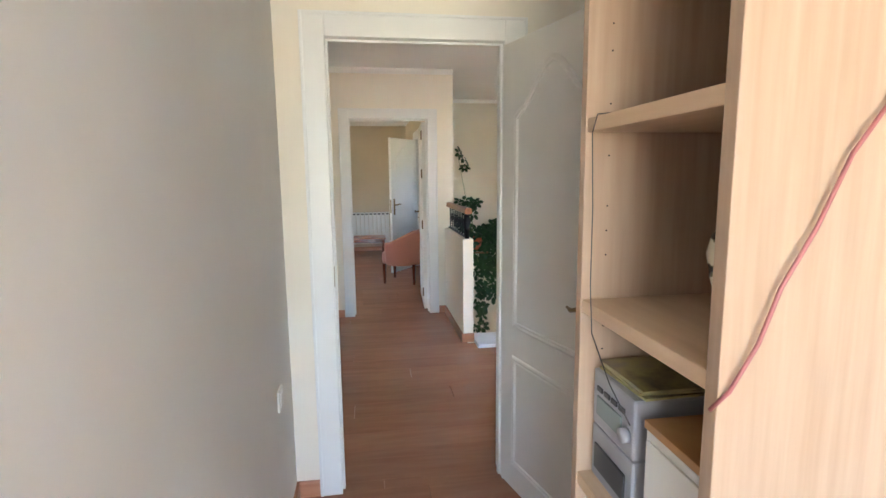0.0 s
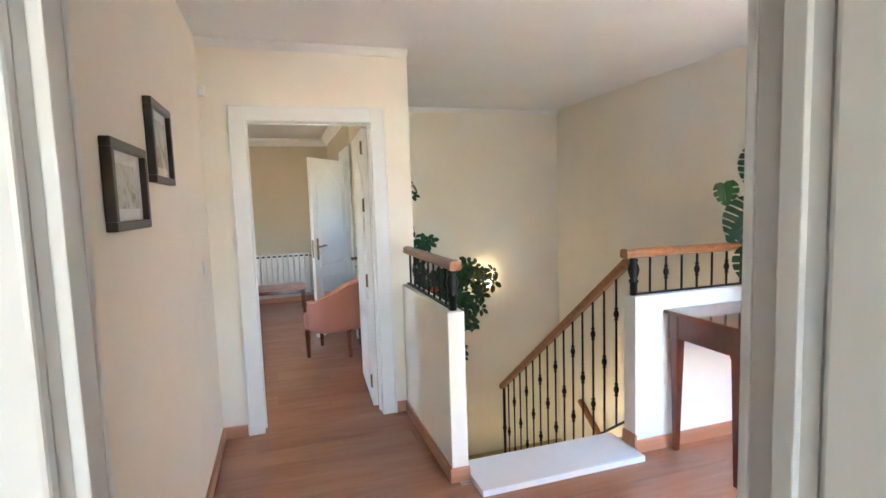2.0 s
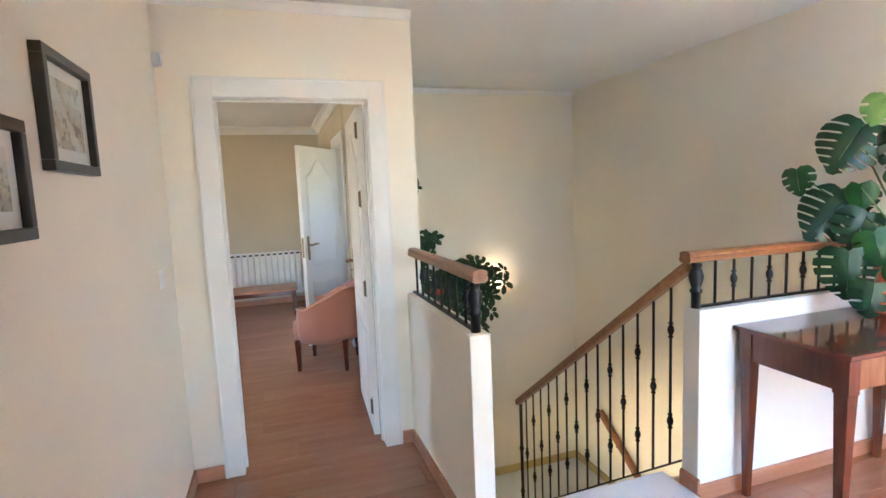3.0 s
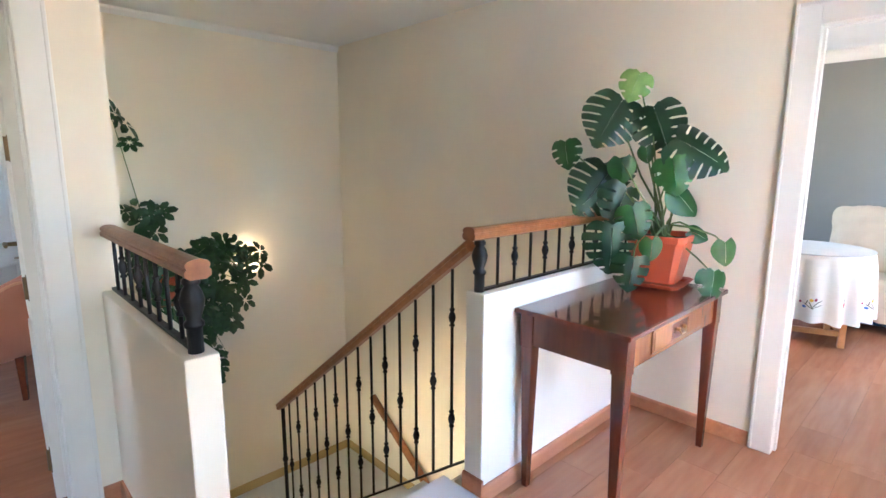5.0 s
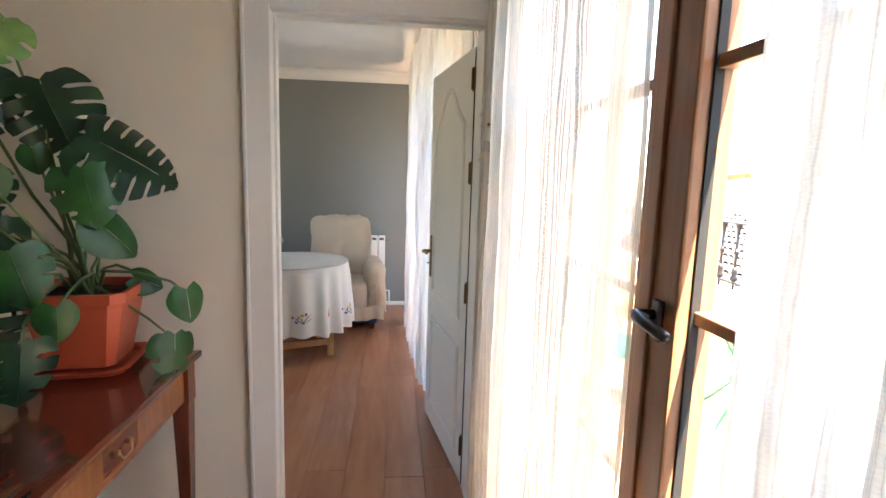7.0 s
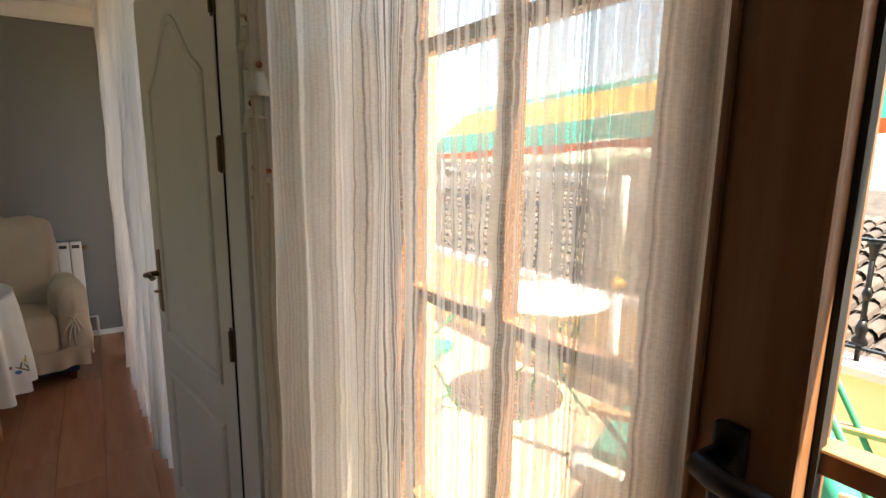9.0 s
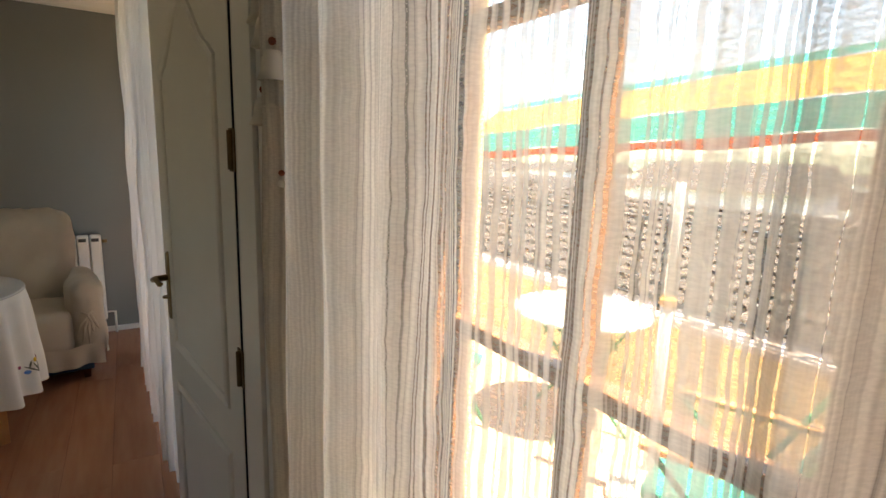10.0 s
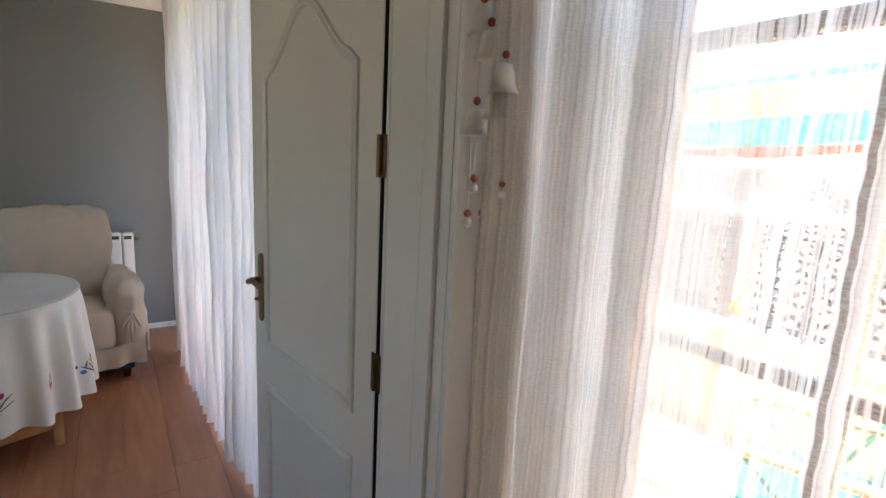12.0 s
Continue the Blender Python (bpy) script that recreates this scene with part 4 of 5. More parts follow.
part("pot", lathe(bmesh.new(), [(0.085, -0.16), (0.12, 0.0), (0.128, 0.002), (0.128, 0.03), (0.112, 0.03), (0.11, 0.0)], (0, 0, 0), 20), TERRA, TRAIL, "round clay pot", True)
bk = bmesh.new()
box(bk, -0.16, 0.16, -0.15, 0.205, -0.185, -0.162, 0.004)
part("shelf", bk, FRAME_WOOD, TRAIL, "small wooden wall shelf")
rng = random.Random(12)
# ends of the runners, from the pot
ENDS = [(0.72, -0.1, 0.02), (0.78, -0.05, 0.10), (0.62, -0.12, -0.12), (0.5, -0.15, -0.42), (0.55, -0.1, -0.25), (0.38, -0.18, -0.62), (0.25, -0.2, -0.8), (0.12, -0.2, -1.05), (0.02, -0.22, -1.2), (0.3, -0.15, -0.45),
        (-0.08, -0.1, 0.52), (-0.2, -0.05, 0.58), (-0.25, 0.02, 1.17), (0.3, -0.1, 0.22), (-0.2, -0.2, -0.3), (0.55, 0.0, 0.16), (0.42, -0.12, 0.05), (-0.3, -0.05, 0.3)]


def rosette(bm, c, r, rng):
    """A whorl of five to seven oval leaflets."""
    n = rng.randint(5, 7)
    face = Vector((rng.uniform(-0.5, 0.5), rng.uniform(-1.2, -0.3), rng.uniform(0.0, 0.9))).normalized()
    u = face.orthogonal().normalized()
    v = face.cross(u)
    a0 = rng.uniform(0, 6)
    for k in range(n):
        a = a0 + 2 * math.pi * k / n
        d = u * math.cos(a) + v * math.sin(a)
        s = face.cross(d)
        ln = r * rng.uniform(0.8, 1.1)
        dr = -face * ln * 0.22
        pts = [c + d * ln * 0.12, c + d * ln * 0.45 + s * ln * 0.24, c + d * ln * 0.8 + s * ln * 0.22 + dr * 0.5, c + d * ln + dr, c + d * ln * 0.8 - s * ln * 0.22 + dr * 0.5, c + d * ln * 0.45 - s * ln * 0.24]
        vs = [bm.verts.new(p) for p in pts]
        mid = bm.verts.new(c + d * ln * 0.55 - face * ln * 0.04)
        for i in range(6):
            bm.faces.new((vs[i], vs[(i + 1) % 6], mid))


for e in ENDS:
    E1 = Vector((e[0] * 0.93, e[1], e[2]))
    src = Vector((rng.uniform(-0.05, 0.05), rng.uniform(-0.05, 0.03), 0.02))
    top = src * 0.5 + E1 * 0.5 + Vector((0, -0.03, 0.16 if e[2] < 0.2 else 0.0))
    pts = []
    for i in range(11):
        t = i / 10
        pts.append(src * (1 - t) ** 2 + top * 2 * t * (1 - t) + E1 * t * t)
    bm = tube(bmesh.new(), pts, [0.006 - 0.0004 * i for i in range(11)], 5)
    part("runner", bm, STEM, TRAIL)
    bm = bmesh.new()
    start = 3 if e[2] < 0.5 else (9 if e[2] > 1 else 8)
    for i in range(start, 11):
        for _ in range(rng.choice((1, 1, 2))):
            c = pts[i] + Vector((rng.uniform(-0.07, 0.07), rng.uniform(-0.06, 0.04), rng.uniform(-0.06, 0.06)))
            rosette(bm, c, rng.uniform(0.08, 0.125), rng)
    part("foliage", bm, IVY, TRAIL)

# wall lamp behind the trailing plant
GLOW = Mat("lit_lamp_glass", 0.4)
GLOW.b.inputs["Emission Color"].default_value = (1.0, 0.72, 0.38, 1)
GLOW.b.inputs["Emission Strength"].default_value = 0.25
GLOW.colour((0.9, 0.85, 0.7))
SCONCE = thing("wall_lamp", "lit wall lamp with a small frosted shade", "lamp", pose(2.66, NW - 0.004, 0.52))
part("back_plate", lathe(bmesh.new(), [(0.045, -0.012), (0.045, 0.0)], (0, -0.02, -0.05), 16), BRASS, SCONCE)
part("shade", lathe(bmesh.new(), [(0.03, -0.04), (0.05, 0.0), (0.06, 0.05), (0.05, 0.055)], (0, -0.075, 0), 16), GLOW.m, SCONCE, "glowing frosted glass shade", True)
part("arm", tube(bmesh.new(), [(0, 0, -0.05), (0, -0.075, -0.06), (0, -0.075, -0.04)], 0.008, 8), BRASS, SCONCE, smooth=True)
sc = new("wall_lamp_light", bpy.data.lights.new("wall_lamp_light", "POINT"))
sc.data.energy, sc.data.color, sc.data.shadow_soft_size = 0.035, (1.0, 0.74, 0.42), 0.04
sc.location = (2.66, NW - 0.09, 0.62)

# ceiling lamp of the landing
OPAL = paint("opal_glass", (0.85, 0.80, 0.66), 0.2)
CLAMP = thing("ceiling_lamp", "opal glass bowl lamp with a dark bronze ring under the ceiling", "lamp", pose(1.93, -1.50, H))
part("mount", lathe(bmesh.new(), [(0.145, -0.03), (0.15, -0.024), (0.15, -0.008), (0.13, 0.0)], (0, 0, 0), 28), DARK_METAL, CLAMP, "dark bronze ring", True)
part("shade", lathe(bmesh.new(), [(0.006, -0.125), (0.05, -0.118), (0.09, -0.098), (0.115, -0.068), (0.126, -0.03)], (0, 0, 0), 28), OPAL, CLAMP, "cream opal glass bowl", True)
part("finial", lathe(bmesh.new(), [(0.004, -0.15), (0.01, -0.142), (0.008, -0.132), (0.013, -0.124)], (0, 0, 0), 12), BRASS, CLAMP, smooth=True)

# pictures
DARKFRAME = wood("dark_frame_wood", (0.012, 0.009, 0.007), (0.03, 0.02, 0.015), 0.35, (3, 3, 3), 8)
PAPER = plaster("off_white_mount", (0.72, 0.71, 0.68))


def sketch_mat(name, seed):
    m = Mat(name, 0.8)
    a = m.noise(9 + seed, 5)
    sep = m.n.new("ShaderNodeSeparateXYZ")
    m.l.new(m.coord, sep.inputs[0])
    sky_c = m.ramp(sep.outputs[2], (0.0, (0.50, 0.47, 0.38)), (0.5, (0.62, 0.64, 0.60)))
    wash = m.ramp(a, (0.36, (0.30, 0.26, 0.20)), (0.46, (0.50, 0.45, 0.30)), (0.58, (0.62, 0.64, 0.62)))
    ink = m.ramp(m.noise(40, 6), (0.38, (0.35, 0.33, 0.30)), (0.46, (1, 1, 1)))
    m.colour(m.mix(0.8, m.mix(0.55, sky_c, wash), ink, "MULTIPLY"))
    return m.m


def picture(y0, y1, z0, z1, seed, label):
    p = thing("framed_picture", label, "picture", pose(0.0, (y0 + y1) / 2, (z0 + z1) / 2))
    w, h, f, d = (y1 - y0) / 2, (z1 - z0) / 2, 0.026, 0.03
    bm = bmesh.new()
    box(bm, 0.002, d, -w, w, h - f, h, 0.003)
    box(bm, 0.002, d, -w, w, -h, -h + f, 0.003)
    box(bm, 0.002, d, -w, -w + f, -h + f, h - f, 0.003)
    box(bm, 0.002, d, w - f, w, -h + f, h - f, 0.003)
    part("frame", bm, DARKFRAME, p, "dark wooden frame")
    part("mount", boxed(0.003, 0.012, -w + f, w - f, -h + f, h - f), PAPER, p)
    g = 0.035
    part("print", boxed(0.0125, 0.0135, -w + f + g, w - f - g, -h + f + g, h - f - g), sketch_mat("sketch", seed), p, "faded watercolour of a hillside village")
    pn = part("glass", boxed(0.016, 0.018, -w + f, w - f, -h + f, h - f), GLASS, p)


picture(-1.955, -1.585, 1.435, 1.683, 1, "small village watercolour in a dark wooden frame")
picture(-1.45, -1.115, 1.588, 1.885, 5, "taller street watercolour in a dark wooden frame")
SWP = paint("switch_plastic", (0.78, 0.77, 0.74), 0.3)


def switch(x, y, z, label):
    s = thing("light_switch", label, "switch", pose(x, y, z))
    part("plate", boxed(0.0, 0.009, -0.04, 0.04, -0.04, 0.04, bevel=0.003), SWP, s)
    part("rocker", boxed(0.0092, 0.013, -0.024, 0.024, -0.026, 0.026, bevel=0.002), SWP, s)


switch(0.001, -0.32, 1.16, "white plastic light switch on the cream wall")
switch(0.063, -3.36, 0.62, "white plastic socket plate on the study wall")
SENS = thing("alarm_sensor", "small white sensor high in the wall corner", "sensor", pose(0.02, -0.02, 2.20))
part("body", boxed(-0.018, 0.022, -0.025, 0.018, -0.03, 0.03, bevel=0.006), SWP, SENS)

# bell mobile
BELLM = plaster("unglazed_white_clay", (0.74, 0.70, 0.62))
BEAD = plaster("brown_clay", (0.32, 0.10, 0.05))
MOB = thing("bell_mobile", "hanging mobile of white clay bells with brown beads", "mobile", pose(3.545, -2.645, H))
MB = Vector((3.545, -2.645, H))
BELLS = [(3.56, -2.63, 1.80), (3.53, -2.655, 1.90), (3.553, -2.62, 1.735), (3.53, -2.62, 1.695), (3.49, -2.62, 1.64), (3.51, -2.625, 1.60), (3.557, -2.62, 1.575), (3.545, -2.64, 1.98), (3.51, -2.63, 1.86)]
BELLS = [(x, y, z - 0.03) for x, y, z in BELLS]
for b in BELLS:
    o = Vector(b) - MB
    part("cord", tube(bmesh.new(), [o + Vector((0, 0, 0.03)), Vector((o.x * 0.4, o.y * 0.4, 0.0))], 0.0012, 5), BELLM, MOB)
    bl = part("bell", lathe(bmesh.new(), [(0.004, 0.024), (0.012, 0.022), (0.016, 0.010), (0.018, -0.007), (0.025, -0.022), (0.022, -0.022), (0.015, -0.007), (0.004, 0.014)], o, 18), BELLM, MOB, "white clay bell", True)
    part("bead", lathe(bmesh.new(), [(0.002, -0.007), (0.006, -0.004), (0.007, 0.0), (0.006, 0.004), (0.002, 0.007)], o + Vector((0, 0, 0.036)), 10), BEAD, bl, smooth=True)
for b in ((3.553, -2.62, 1.452), (3.49, -2.63, 1.447), (3.566, -2.62, 1.390), (3.52, -2.62, 1.385), (3.53, -2.625, 1.395)):
    o = Vector(b) - MB
    part("cord", tube(bmesh.new(), [o, Vector((o.x, o.y, 1.56 - H))], 0.001, 5), BELLM, MOB)
    part("bead", lathe(bmesh.new(), [(0.002, -0.007), (0.006, -0.004), (0.0075, 0.0), (0.006, 0.004), (0.002, 0.007)], o, 10), BEAD, MOB, smooth=True)
    part("bead", lathe(bmesh.new(), [(0.002, -0.008), (0.008, -0.004), (0.009, 0.0), (0.006, 0.006), (0.002, 0.008)], o - Vector((0, 0, 0.017)), 10), BELLM, MOB, smooth=True)

# ---- study: bookcase and what stands in it ----
BX, BY0, BY1, BW = 0.853, -4.735, -4.29, 0.42
CASE = thing("bookcase", "tall pale beech veneer bookcase with open shelves", "bookcase", pose(BX, BY0, 0))
D = BY1 - BY0
part("side_panel", boxed(0, BW, 0.0, 0.025, 0.0, 2.35, bevel=0.002), BEECH_DIM, CASE)
part("side_panel", boxed(0, BW, D - 0.025, D, 0.0, 2.35, bevel=0.002), BEECH_DIM, CASE)
part("back_panel", boxed(BW - 0.01, BW, 0.025, D - 0.025, 0.06, 2.34), BEECH_DIM, CASE)
part("top_panel", boxed(0, BW - 0.01, 0.025, D - 0.025, 2.325, 2.35), BEECH_DIM, CASE)
# Same beech without the darkening that offsets the lamp on the panels.
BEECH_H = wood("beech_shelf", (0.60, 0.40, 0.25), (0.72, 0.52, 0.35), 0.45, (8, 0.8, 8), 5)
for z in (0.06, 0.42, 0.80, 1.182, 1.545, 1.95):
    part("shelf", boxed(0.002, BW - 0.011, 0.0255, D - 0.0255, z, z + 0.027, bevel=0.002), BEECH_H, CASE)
hb = bmesh.new()
for k in range(40):
    z = 0.30 + 0.05 * k
    if k % 4 == 3:
        continue
    for x in (0.05, 0.34):
        tube(hb, [(x, D - 0.0262, z), (x, D - 0.0252, z)], 0.0018, 8)
tagged(part("pin_holes", hb, BLACK, CASE, "rows of shelf pin holes"), kind="stuff")
part("plinth", boxed(0.03, BW - 0.012, 0.0255, D - 0.0255, 0.0, 0.058), BEECH_DIM, CASE)

SILVER = paint("silver_plastic", (0.36, 0.36, 0.39), 0.35)
DARKP = paint("dark_plastic", (0.05, 0.05, 0.055), 0.3)
LCD = paint("display_window", (0.30, 0.36, 0.36), 0.1)
HIFI = thing("stereo_system", "silver mini stereo with a cassette deck and display", "stereo", pose(0.874, -4.467, 0.828))
part("body", box(boxed(0.01, 0.30, -0.02, 0.145, 0.0, 0.115, bevel=0.006), 0.01, 0.30, -0.02, 0.145, 0.117, 0.235, 0.006), SILVER, HIFI)
part("display", boxed(0.005, 0.0098, 0.02, 0.12, 0.145, 0.185, bevel=0.002), LCD, HIFI, "pale display window")
for k in range(4):
    part("button", boxed(0.006, 0.0098, 0.01 + k * 0.03, 0.032 + k * 0.03, 0.195, 0.205, bevel=0.001), DARKP, HIFI)
part("knob", tube(bmesh.new(), [(-0.004, 0.0, 0.16), (0.0098, 0.0, 0.16)], 0.014, 14), SILVER, HIFI, smooth=True)
part("cassette_door", boxed(0.005, 0.0098, 0.0, 0.125, 0.025, 0.08, bevel=0.003), DARKP, HIFI)
MAGM = Mat("magazine_print", 0.35)
MAGM.colour(MAGM.ramp(MAGM.noise(14, 4), (0.3, (0.10, 0.09, 0.06)), (0.5, (0.34, 0.30, 0.12)), (0.7, (0.22, 0.20, 0.16))))
MAG = thing("magazine_pile", "few magazines lying on the stereo", "magazines", pose(1.03, -4.41, 1.0645))
for k in range(3):
    part("magazine", boxed(-0.135, 0.135, -0.08, 0.085, k * 0.006, k * 0.006 + 0.005, bevel=0.001), MAGM.m, MAG).rotation_euler = (0, 0, radians((3, -2, 1)[k]))
SPK = thing("loudspeaker", "small white loudspeaker with a wooden top", "loudspeaker", pose(0.889, -4.605, 0.828))
part("cabinet", boxed(0.0, 0.24, -0.085, 0.085, 0.0, 0.20, bevel=0.004), SWP, SPK)
part("top", boxed(-0.003, 0.243, -0.088, 0.088, 0.201, 0.216, bevel=0.002), PINE, SPK, "wooden top panel")
part("grille", boxed(-0.006, -0.0005, -0.075, 0.075, 0.015, 0.185, bevel=0.002), WHITE_WALL, SPK)
GLAZE = Mat("painted_porcelain", 0.15)
GLAZE.colour(GLAZE.mix(1.0, GLAZE.ramp(GLAZE.noise(3, 3), (0.3, (0.72, 0.64, 0.48)), (0.7, (0.80, 0.74, 0.60))), GLAZE.ramp(GLAZE.noise(13, 3, (1, 1, 1.8)), (0.36, (0.05, 0.08, 0.10)), (0.40, (0.30, 0.28, 0.20)), (0.43, (1, 1, 1))), "MULTIPLY"))
JUG = thing("ginger_jar", "white porcelain ginger jar painted with dark blue-green flowers on the shelf", "jar", pose(0.985, -4.632, 1.2100))
part("body", lathe(bmesh.new(), [(0.036, 0.0), (0.040, 0.012), (0.050, 0.05), (0.064, 0.10), (0.070, 0.135), (0.064, 0.162), (0.048, 0.18), (0.034, 0.186)], (0, 0, 0), 28), GLAZE.m, JUG, smooth=True)
part("collar", lathe(bmesh.new(), [(0.035, 0.186), (0.036, 0.188), (0.036, 0.203), (0.034, 0.205)], (0, 0, 0), 28), BRASS, JUG, "brass collar", True)
lid = part("lid", lathe(bmesh.new(), [(0.037, 0.206), (0.036, 0.212), (0.028, 0.228), (0.012, 0.238), (0.006, 0.240)], (0, 0, 0), 28), GLAZE.m, JUG, smooth=True)
part("knob", lathe(bmesh.new(), [(0.005, 0.2395), (0.008, 0.246), (0.007, 0.254), (0.002, 0.258)], (0, 0, 0), 14), GLAZE.m, lid, smooth=True)
CABM = paint("red_cable", (0.36, 0.12, 0.12), 0.4)
CAB = thing("cable", "thin dark cable that hangs down over the shelves", "cable", pose(-0.111, 0.03, 0))
part("wire", tube(bmesh.new(), [(1.06, -4.45, 1.575), (1.0, -4.42, 1.576), (0.962, -4.40, 1.574), (0.955, -4.395, 1.54), (0.958, -4.40, 1.40), (0.956, -4.405, 1.25), (0.955, -4.42, 1.16), (0.965, -4.48, 1.08), (0.975, -4.54, 1.03)], 0.0011, 6), DARKP, CAB, smooth=True)
CAB2 = thing("cable", "reddish cable strung across the bookcase side", "cable", pose(-0.111, 0.04, 0))
part("wire", tube(bmesh.new(), [(0.958, -4.77, 1.165), (0.972, -4.785, 1.195), (1.005, -4.787, 1.255), (1.03, -4.787, 1.325), (1.07, -4.787, 1.395), (1.11, -4.787, 1.485), (1.20, -4.787, 1.61), (1.34, -4.785, 1.76)], 0.0028, 8), CABM, CAB2, smooth=True)

# ---- bedroom ----
RADW = paint("radiator_enamel", (0.78, 0.77, 0.73), 0.3)


def radiator(name, m, n, h, label):
    """A cast sectional radiator: sections along +x, its front to -y."""
    r = thing(name, label, "radiator", m)
    for k in range(n):
        x = k * 0.08
        bm = boxed(x + 0.003, x + 0.077, -0.085, 0.0, 0.0, h, bevel=0.012)
        box(bm, x + 0.012, x + 0.068, -0.0885, -0.083, 0.05, h - 0.06, 0.004)
        part("section", bm, RADW, r)
    for k in range(n):
        part("grille_slot", boxed(k * 0.08 + 0.016, k * 0.08 + 0.064, -0.0895, -0.0855, h - 0.045, h - 0.02), DARKP, r)
    part("pipe", tube(bmesh.new(), [(n * 0.08, -0.04, 0.05), (n * 0.08 + 0.05, -0.04, 0.05), (n * 0.08 + 0.05, -0.04, -0.12)], 0.009, 8), RADW, r, smooth=True)
    part("valve", tube(bmesh.new(), [(n * 0.08, -0.04, h - 0.05), (n * 0.08 + 0.035, -0.04, h - 0.05)], 0.014, 10), BRASS, r, smooth=True)
    return r


radiator("radiator", pose(-0.45, 4.78, 0.14), 16, 0.62, "white sectional radiator under the beige wall")
BEN = thing("low_table", "low brown wooden table in front of the radiator", "table", pose(0.2, 4.05, 0))
part("tabletop", boxed(-0.52, 0.52, -0.24, 0.24, 0.335, 0.362, bevel=0.006), SKIRT, BEN, "reddish wooden top")
part("apron", boxed(-0.47, 0.47, -0.20, 0.20, 0.28, 0.334, bevel=0.003), MAHOGANY, BEN)
for sx in (-1, 1):
    for sy in (-1, 1):
        part("leg", taper_leg(bmesh.new(), sx * 0.48, sy * 0.205, 0.0, 0.334, 0.024, 0.016), MAHOGANY_UP, BEN)

PEACH = cloth("peach_upholstery", (0.50, 0.21, 0.14))
PIPING = cloth("pale_piping", (0.62, 0.32, 0.20))
TUB = thing("tub_armchair", "peach upholstered tub armchair with dark tapered legs", "armchair", pose(0.895, 1.72, 0, 0, 0, 68))


def tub_ring(a0, a1, r0, r1, n, top):
    """The wrapped back of a tub chair as a thick curved shell."""
    bm = bmesh.new()
    rows = []
    for i in range(n + 1):
        u = i / n
        a = a0 + (a1 - a0) * u
        t = top(u)
        c, s = math.cos(a), math.sin(a)
        sq = 1.0 + 0.08 * math.cos(2 * a) ** 2
        prof = [(r1 * sq * 0.93, 0.265), (r1 * sq, 0.32), (r1 * sq * 1.02, t - 0.05), (r1 * sq * 0.99, t - 0.01), ((r0 + r1) / 2, t), (r0, t - 0.02), (r0, 0.38), (r0, 0.265)]
        rows.append([bm.verts.new((c * r, s * r, z)) for r, z in prof])
    for p, q in zip(rows, rows[1:]):
        bridge(bm, p, q)
    bm.faces.new(rows[0])
    bm.faces.new(rows[-1][::-1])
    bmesh.ops.recalc_face_normals(bm, faces=bm.faces)
    return bm


# the back stands to -y, the arms come forward to +y
arm_top = lambda u: 0.575 + 0.16 * min(1, max(0, 1 - (abs(2 * u - 1) - 0.35) / 0.5)) ** 0.8 if abs(2 * u - 1) > 0.35 else 0.735
part("backrest", tub_ring(radians(-215), radians(35), 0.23, 0.315, 36, arm_top), PEACH, TUB, smooth=True)
pp = []
for i in range(37):
    u = i / 36
    a = radians(-215) + radians(250) * u
    sq = 1.0 + 0.08 * math.cos(2 * a) ** 2
    pp.append((math.cos(a) * 0.315 * sq, math.sin(a) * 0.315 * sq, arm_top(u) - 0.012))
part("piping", tube(bmesh.new(), pp, 0.009, 8), PIPING, TUB, smooth=True)
part("seat", lathe(bmesh.new(), [(0.10, 0.27), (0.265, 0.275), (0.275, 0.32), (0.272, 0.40), (0.24, 0.43), (0.10, 0.44)], (0, 0.03, 0), 28), PEACH, TUB, smooth=True)
for sx in (-1, 1):
    for sy in (-1, 1):
        part("leg", taper_leg(bmesh.new(), sx * 0.21, sy * 0.21, 0.0, 0.275, 0.022, 0.013), MAHOGANY, TUB)

# ---- sitting room ----
CLOTH = cloth("white_tablecloth", (0.80, 0.79, 0.75), see=0.12)
RT = thing("round_table", "round wooden table with square stretcher base", "table", pose(5.90, -1.50, 0, 0, 0, 20))
part("tabletop", lathe(bmesh.new(), [(0.40, 0.72), (0.415, 0.725), (0.415, 0.745), (0.40, 0.75)], (0, 0, 0), 40), PINE, RT)
for sx in (-1, 1):
    for sy in (-1, 1):
        part("leg", boxed(sx * 0.24 - 0.022, sx * 0.24 + 0.022, sy * 0.24 - 0.022, sy * 0.24 + 0.022, 0.0, 0.72, bevel=0.003), PINE, RT)
for s in (-1, 1):
    part("stretcher", boxed(-0.218, 0.218, s * 0.24 - 0.014, s * 0.24 + 0.014, 0.09, 0.135, bevel=0.003), PINE, RT)
    part("stretcher", boxed(s * 0.24 - 0.014, s * 0.24 + 0.014, -0.218, 0.218, 0.09, 0.135, bevel=0.003), PINE, RT)

TC = thing("tablecloth", "long white tablecloth with embroidered flowers over the round table", "tablecloth", pose(5.90, -1.50, 0))


def skirt_point(a, v):
    """The hanging cloth at angle a, v from the table's edge (0) to the hem (1)."""
    f = math.sin(a * 17 + 0.7 * math.sin(a * 3)) * (0.5 + 0.5 * noise.noise((math.cos(a) * 2, math.sin(a) * 2, 3)))
    r = 0.428 + v * 0.035 + 0.046 * f * v ** 0.6 + 0.01 * noise.noise((math.cos(a) * 3, math.sin(a) * 3, v * 2))
    z = 0.752 - v * (0.525 + 0.02 * noise.noise((math.cos(a) * 2, math.sin(a) * 2, 9)) + 0.012 * f)
    return Vector((r * math.cos(a), r * math.sin(a), z))


